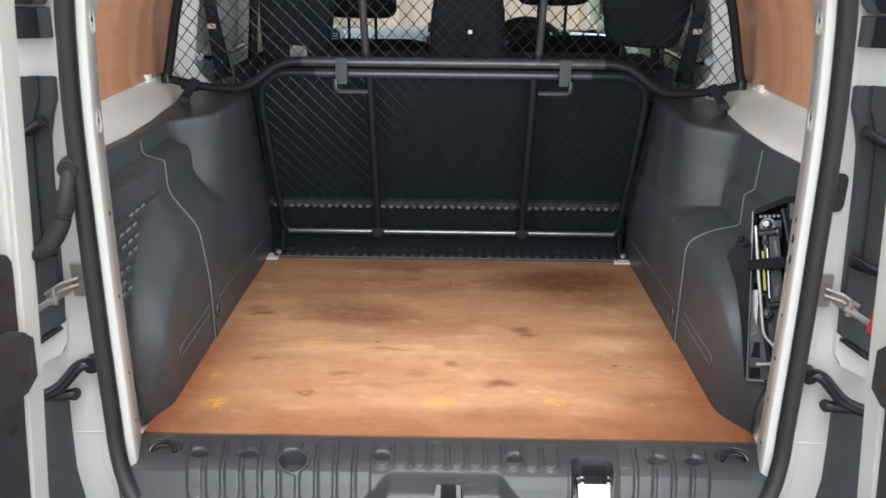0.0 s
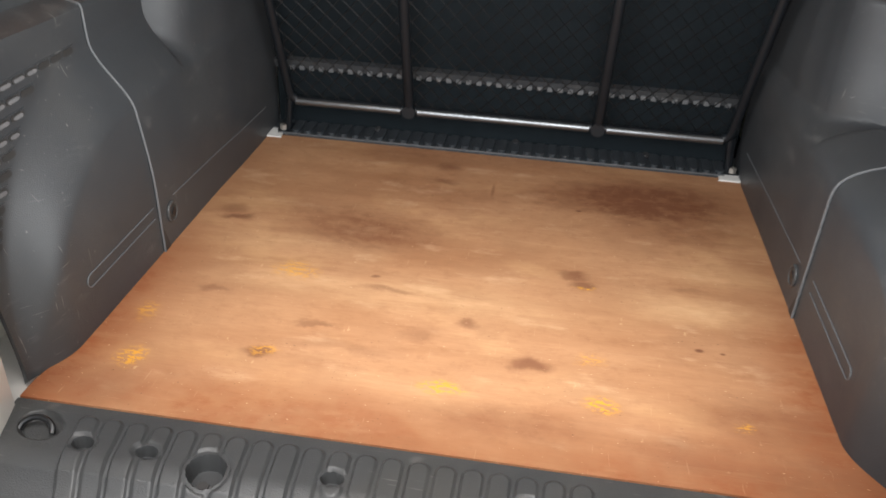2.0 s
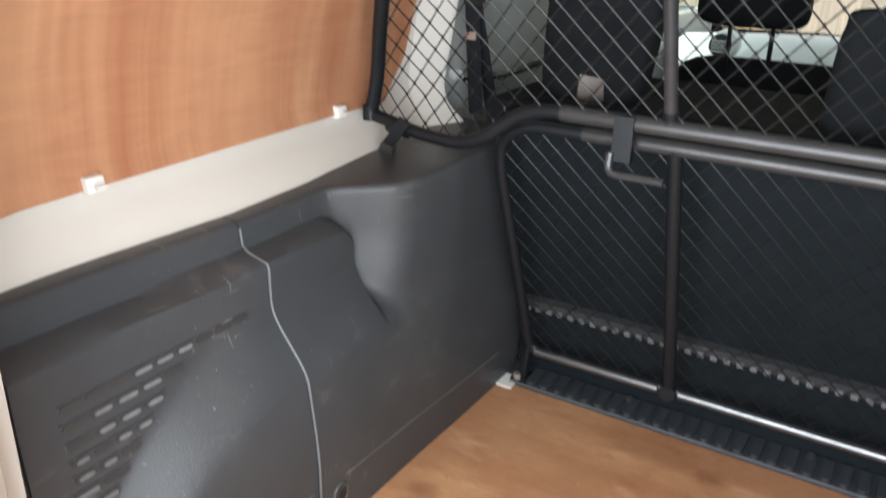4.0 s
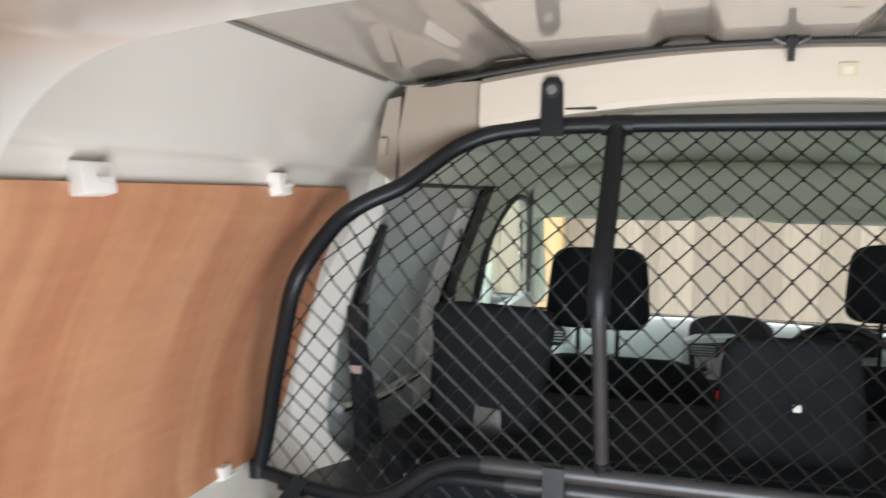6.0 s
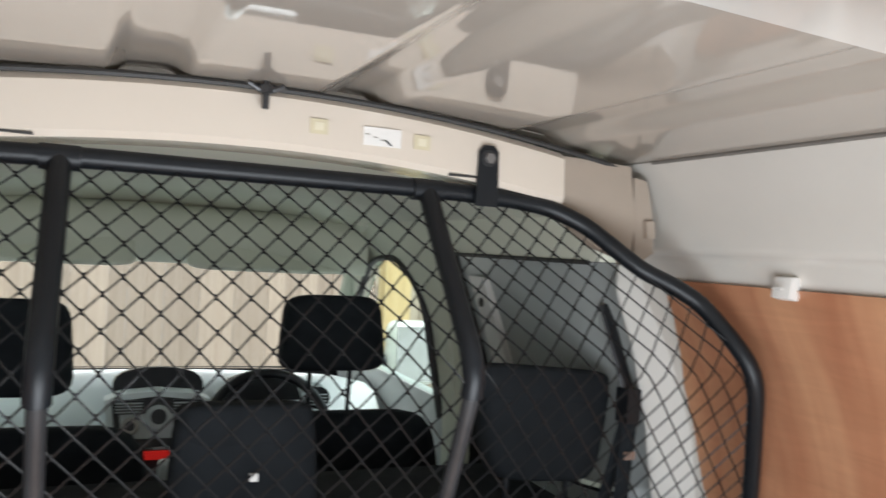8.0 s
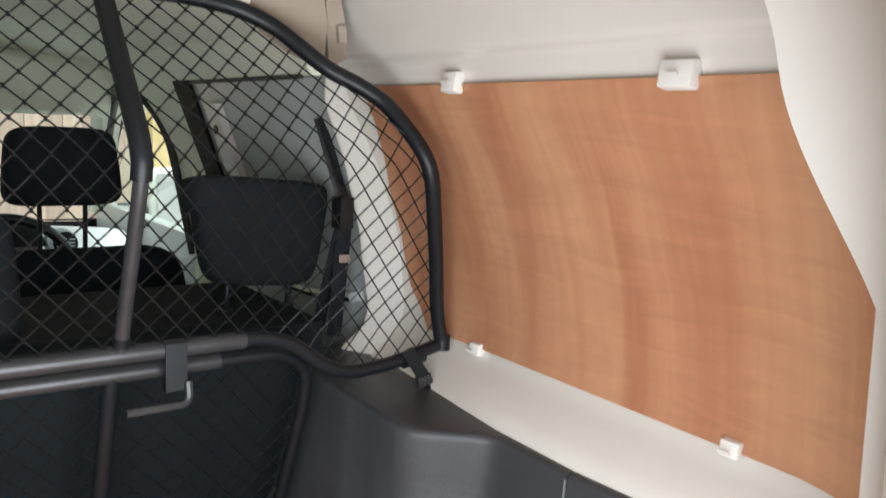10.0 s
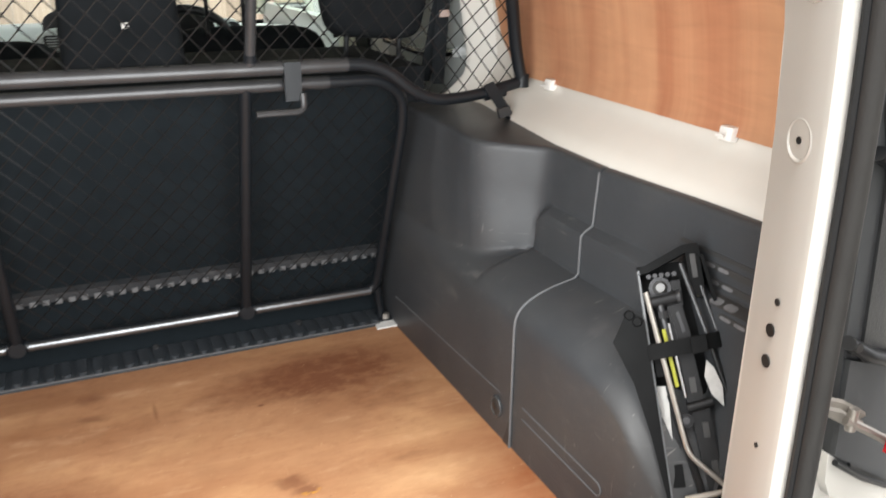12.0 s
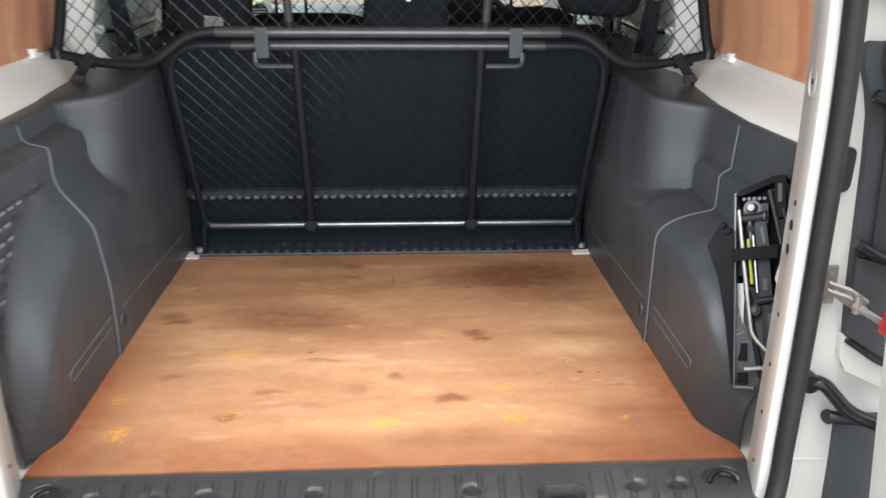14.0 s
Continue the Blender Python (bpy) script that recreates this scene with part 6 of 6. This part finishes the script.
# ---------------------------------------------------------------- rear doors and what holds them
# lean of the open doors: height, place across the van of the hinge edge
DOOR_LEAN = [(-0.25, 0.742), (0.0, 0.720), (0.26, 0.690), (0.58, 0.662), (0.83, 0.640), (1.0, 0.618), (1.12, 0.598)]
for side in (-1, 1):
    d = thing("rear_door", "white rear van door swung open with black trim", "van door", group="rear doors")
    H0 = Vector((side * 0.70, -0.175, 0))
    dv = Vector((side * 0.16, -0.99, 0)).normalized()
    nv = Vector((-side * 0.99, -0.16, 0)).normalized()

    def dp(a, z, n):
        p = H0 + dv * a + nv * n
        return (p.x + side * (lerp_table(DOOR_LEAN, z) - (0.70 if side < 0 else 0.688)), p.y, z)

    def dslab(a0, a1, z0, z1, n0, n1):
        bm = bmesh.new()
        zs = span(z0, z1, max(2, int((z1 - z0) / 0.08) + 1))
        rings = [[bm.verts.new(dp(a, z, n)) for a, n in ((a0, n0), (a1, n0), (a1, n1), (a0, n1))] for z in zs]
        for r0, r1 in zip(rings, rings[1:]):
            for k in range(4):
                bm.faces.new((r0[k], r0[(k + 1) % 4], r1[(k + 1) % 4], r1[k]))
        bm.faces.new(rings[0][::-1])
        bm.faces.new(rings[-1])
        return bm

    def dshape(outline, n0, n1):
        """A panel of the door cut to an outline of places along the door and heights."""
        bm = bmesh.new()
        lo_ = [bm.verts.new(dp(a, z, n0)) for a, z in outline]
        hi_ = [bm.verts.new(dp(a, z, n1)) for a, z in outline]
        bm.faces.new(lo_[::-1])
        bm.faces.new(hi_)
        for k in range(len(outline)):
            q = (k + 1) % len(outline)
            bm.faces.new((lo_[k], lo_[q], hi_[q], hi_[k]))
        return bm
    part("skin", dslab(0.0, 0.62, -0.25, 1.12, -0.06, -0.03), PAINT, d, bevel=0.008)
    part("inner_frame", dslab(0.0, 0.050, -0.25, 1.12, -0.03, 0.012), PAINT, d, bevel=0.010)
    part("frame_step", dslab(0.012, 0.040, -0.25, 1.12, 0.010, 0.016), PAINT, d, bevel=0.003)
    part("inner_frame", dslab(0.56, 0.62, -0.25, 1.12, -0.03, 0.012), PAINT, d, bevel=0.010)
    part("inner_panel", dslab(0.050, 0.56, -0.25, 1.12, -0.03, 0.006), PAINT, d)
    card = [(p.x, p.y) for p in rounded([(0.052, -0.20, 0), (0.052, 0.20, 0), (0.054, 0.465, 0), (0.30, 0.475, 0), (0.55, 0.47, 0), (0.55, -0.20, 0)], 0.035, 5)]
    part("door_card", dshape(card, -0.012, 0.014), PLASTIC, d, "black plastic door card", bevel=0.004)
    part("pull_handle", dshape([(0.050, 0.250), (0.054, 0.318), (0.075, 0.338), (0.40, 0.350), (0.40, 0.230), (0.075, 0.232)], 0.012, 0.040), PLASTIC, d, bevel=0.008)
    for a_, z, n_ in ((0.085, 0.265, 0.040), (0.082, 0.165, 0.014), (0.080, 0.418, 0.014)):
        part("card_screw", disc(dp(a_, z, n_ - 0.001), nv, 0.009, 0.0025, 12), RUBBER, d)
    # dark lamp housing between pillar and door
    lampb = thing("lamp_housing", "black plastic lamp housing on the rear corner", "lamp housing", group="lamp housings")
    shell = [(0.6962, 0.2394), (0.6807, 0.2788), (0.6744, 0.341), (0.6672, 0.4446), (0.6599, 0.5482), (0.6537, 0.6103), (0.6444, 0.6466), (0.634, 0.6725), (0.632, 0.7056), (0.8288, 0.6994), (0.8288, 0.1804)]
    part("shell", prism([(side * x, -0.089, z) for x, z in shell], (side * 0.0041, 0.1014, -0.032)), BUMPER, lampb, bevel=0.004)
    part("shell_face", prism([(side * (x + 0.024), -0.093, z) for x, z in shell[:-2]] + [(side * 0.8288, -0.0934, 0.6932), (side * 0.8288, -0.0934, 0.1907)], (0, 0.006, 0)), PLASTIC_SILL, lampb, bevel=0.002)
    part("lower_band", prism([(side * 0.6734, -0.0965, 0.4083), (side * 0.6693, -0.0965, 0.4207), (side * 0.8288, -0.0965, 0.3772), (side * 0.8288, -0.0965, 0.3617)], (0, 0.006, 0)), GLOSS_BLACK, lampb, bevel=0.002)
    for edge in ([(0.6278, 0.7636), (0.6268, 0.8092), (0.8288, 0.8092), (0.8288, 0.7554)], [(0.634, 0.8134), (0.6216, 0.8279), (0.6061, 0.9004), (0.5905, 1.004), (0.8288, 1.004), (0.8288, 0.8134)]):
        part("upper_shell", prism([(side * x, -0.089, z) for x, z in edge], (0, 0.05, 0)), BUMPER, lampb, bevel=0.004)
        part("upper_face", prism([(side * min(0.80, x + 0.016), -0.092, z) for x, z in edge], (0, 0.005, 0)), GLOSS_BLACK, lampb, bevel=0.002)
    part("lower_shell", prism([(side * 0.6786, -0.0965, 0.2788), (side * 0.6724, -0.0965, 0.4031), (side * 0.8288, -0.0965, 0.3534), (side * 0.8288, -0.0965, 0.1856)], (0, 0.008, 0)), BUMPER, lampb, bevel=0.003)
    part("bottom_lip", tube([(side * 0.6796, -0.0975, 0.2705), (side * 0.7252, -0.1016, 0.2394), (side * 0.7874, -0.1058, 0.2083)], 0.004, 8), GLOSS_BLACK, lampb)
    tail = thing("tail_lamp", "red and amber tail lamp lens beside the open door", "tail lamp", group="tail lamps")
    part("amber_lens", prism([(side * 0.702, -0.168, 0.342), (side * 0.722, -0.168, 0.342), (side * 0.738, -0.168, 0.50), (side * 0.722, -0.168, 0.50)], (0, 0.03, 0)), AMBER, tail, "pale amber lens", bevel=0.003)
    part("red_lens", prism([(side * 0.697, -0.168, 0.306), (side * 0.718, -0.168, 0.306), (side * 0.722, -0.168, 0.340), (side * 0.702, -0.168, 0.340)], (0, 0.03, 0)), RED_LENS, tail, "red lens", bevel=0.003)
    for x, z in ((0.652, 0.636), (0.664, 0.426)):
        part("lug", tube([(side * x, -0.096, z), (side * (x + 0.030), -0.102, z - 0.018), (side * (x + 0.075), -0.104, z - 0.034)], 0.0115, 12, flat=0.7), GLOSS_BLACK, lampb)
        part("lug_screw", disc((side * x, -0.108, z), (0, -1, 0), 0.0055, 0.003, 10), TUBE_GREY, lampb)
    # check strap
    cs = thing("door_check", "dull steel check strap of the rear door", "door check", group="door checks")
    part("plate", prism([(side * 0.634, -0.0789, 0.3254), (side * 0.6548, -0.0789, 0.3254), (side * 0.6548, -0.0789, 0.3845), (side * 0.634, -0.0789, 0.3845)], (0, -0.006, 0)), STEEL, cs, bevel=0.003)
    for z in (0.334, 0.375):
        part("plate_bolt", disc((side * 0.644, -0.085, z), (0, -1, 0), 0.0055, 0.004, 6), STEEL, cs, bevel=0.001)
    for dz in (-0.006, 0.006):
        part("fork", prism([(side * 0.6423, -0.0892, 0.3534 + dz), (side * 0.6682, -0.1016, 0.3472 + dz), (side * 0.692, -0.1141, 0.3327 + dz), (side * 0.6879, -0.1058, 0.3223 + dz), (side * 0.663, -0.0913, 0.3368 + dz)], (0, 0.002, 0.004)), STEEL, cs, bevel=0.001)
    part("arm", tube([(side * 0.6713, -0.1058, 0.3337), (side * 0.6962, -0.1162, 0.3202), (side * 0.7459, -0.1472, 0.2912)], 0.0055, 8), STEEL, cs)
    part("pin", disc((side * 0.6786, -0.1079, 0.3202), (0, 0, 1), 0.006, 0.028, 10), STEEL, cs)
    # lower hinge
    part("hinge_arm", tube(rounded([(side * 0.6402, -0.0809, 0.1949), (side * 0.663, -0.0913, 0.1938), (side * 0.6962, -0.1141, 0.1545), (side * 0.7356, -0.1369, 0.1462)], 0.02), 0.0135, 10, flat=0.8), GLOSS_BLACK, d)
    part("hinge_eye", disc((side * 0.6402, -0.0747, 0.1949), (0, -1, 0), 0.0155, 0.022, 16), GLOSS_BLACK, d, bevel=0.003)
    part("hinge_stop", tube([(side * 0.6775, -0.0975, 0.1379), (side * 0.7252, -0.1162, 0.1441)], 0.0105, 12), GLOSS_BLACK, d)
    part("stop_pad", disc((side * 0.6786, -0.0954, 0.1379), (-side, -0.5, 0), 0.0115, 0.006, 14), RUBBER, d, bevel=0.002)
    # white ledge and folded seam under the lamp housing
    lg = finish(prism([(side * 0.6755, -0.0903, 0.2788), (side * 0.7666, -0.1058, 0.2115), (side * 0.7666, -0.1058, 0.1804), (side * 0.692, -0.0903, 0.2146), (side * 0.6786, -0.0903, 0.2394)], (0, 0.05, 0)), "corner_ledge", PAINT, bevel=0.006)
    tagged(lg, "white painted ledge on the rear corner", "body panel", kind="structure")
    sm_ = finish(tube([(side * 0.6444, -0.0742, 0.0457), (side * 0.7003, -0.0763, 0.0447)], 0.0022, 8), "corner_seam", PAINT)
    tagged(sm_, "pressed seam across the white rear corner", "seam", kind="structure")
    sm_ = finish(tube(rounded([(side * 0.6506, -0.0742, 0.0322), (side * 0.6506, -0.0742, -0.0527), (side * 0.634, -0.0742, -0.1149)], 0.03), 0.0020, 8), "corner_seam", PAINT)
    tagged(sm_, "pressed rib beside the door seal", "seam", kind="structure")

bung = finish(prism([(p.x, -0.0755, p.z) for p in rounded([(0.620, 0, 0.495), (0.651, 0, 0.495), (0.652, 0, 0.561), (0.620, 0, 0.561)], 0.014, 5, closed=True)], (0, -0.004, 0)), "bung", RUBBER, bevel=0.0015)
tagged(bung, "black rubber bung closing a hole in the pillar", "bung")
hose = thing("cable_hose", "black corrugated cable hose between pillar and door", "cable hose")
hp = rounded([(-0.612, -0.125, 0.560), (-0.613, -0.146, 0.520), (-0.628, -0.156, 0.466), (-0.660, -0.166, 0.430), (-0.694, -0.176, 0.450), (-0.690, -0.182, 0.55)], 0.04, 8)
part("sleeve", tube(hp, 0.0120, 12), RUBBER, hose)
for i in range(len(hp) - 1):
    for k in range(3):
        if i < 3:
            continue
        p = hp[i].lerp(hp[i + 1], k / 3)
        q = (hp[i + 1] - hp[i]).normalized()
        part("ridge", disc(p - q * 0.0012, q, 0.0150, 0.0024, 12), RUBBER, hose)
part("grommet", disc((-0.611, -0.118, 0.564), (0, -1, 0), 0.020, 0.018, 20, r2=0.015), RUBBER, hose, bevel=0.004)

# lock on the rear header
lock = thing("header_lock", "dark blue-black plastic lock cover under the rear header", "lock cover")
part("cover", prism([(0.140, 0.004, 1.121), (0.170, 0.016, 1.121), (0.200, 0.034, 1.120), (0.226, 0.046, 1.119), (0.262, 0.036, 1.118), (0.290, 0.010, 1.116), (0.30, -0.03, 1.115), (0.29, -0.07, 1.115), (0.14, -0.07, 1.118)], (0, 0, -0.020)), LOCK_BLUE, lock, bevel=0.006)
part("rim", prism([(0.176, 0.010, 1.101), (0.226, 0.034, 1.100), (0.262, 0.022, 1.099), (0.28, -0.01, 1.098), (0.27, -0.05, 1.098), (0.17, -0.05, 1.099)], (0, 0, -0.006)), LOCK_BLUE, lock, bevel=0.003)
for x0, x1, y0, y1 in ((0.325, 0.341, 0.033, 0.040), (0.348, 0.356, 0.021, 0.026)):
    s = finish(box(x0, x1, y0, y1, 1.0975, 1.1005), "slot", RUBBER)
    tagged(s, "dark punched slot in the rear header", "slot", group="header slots")
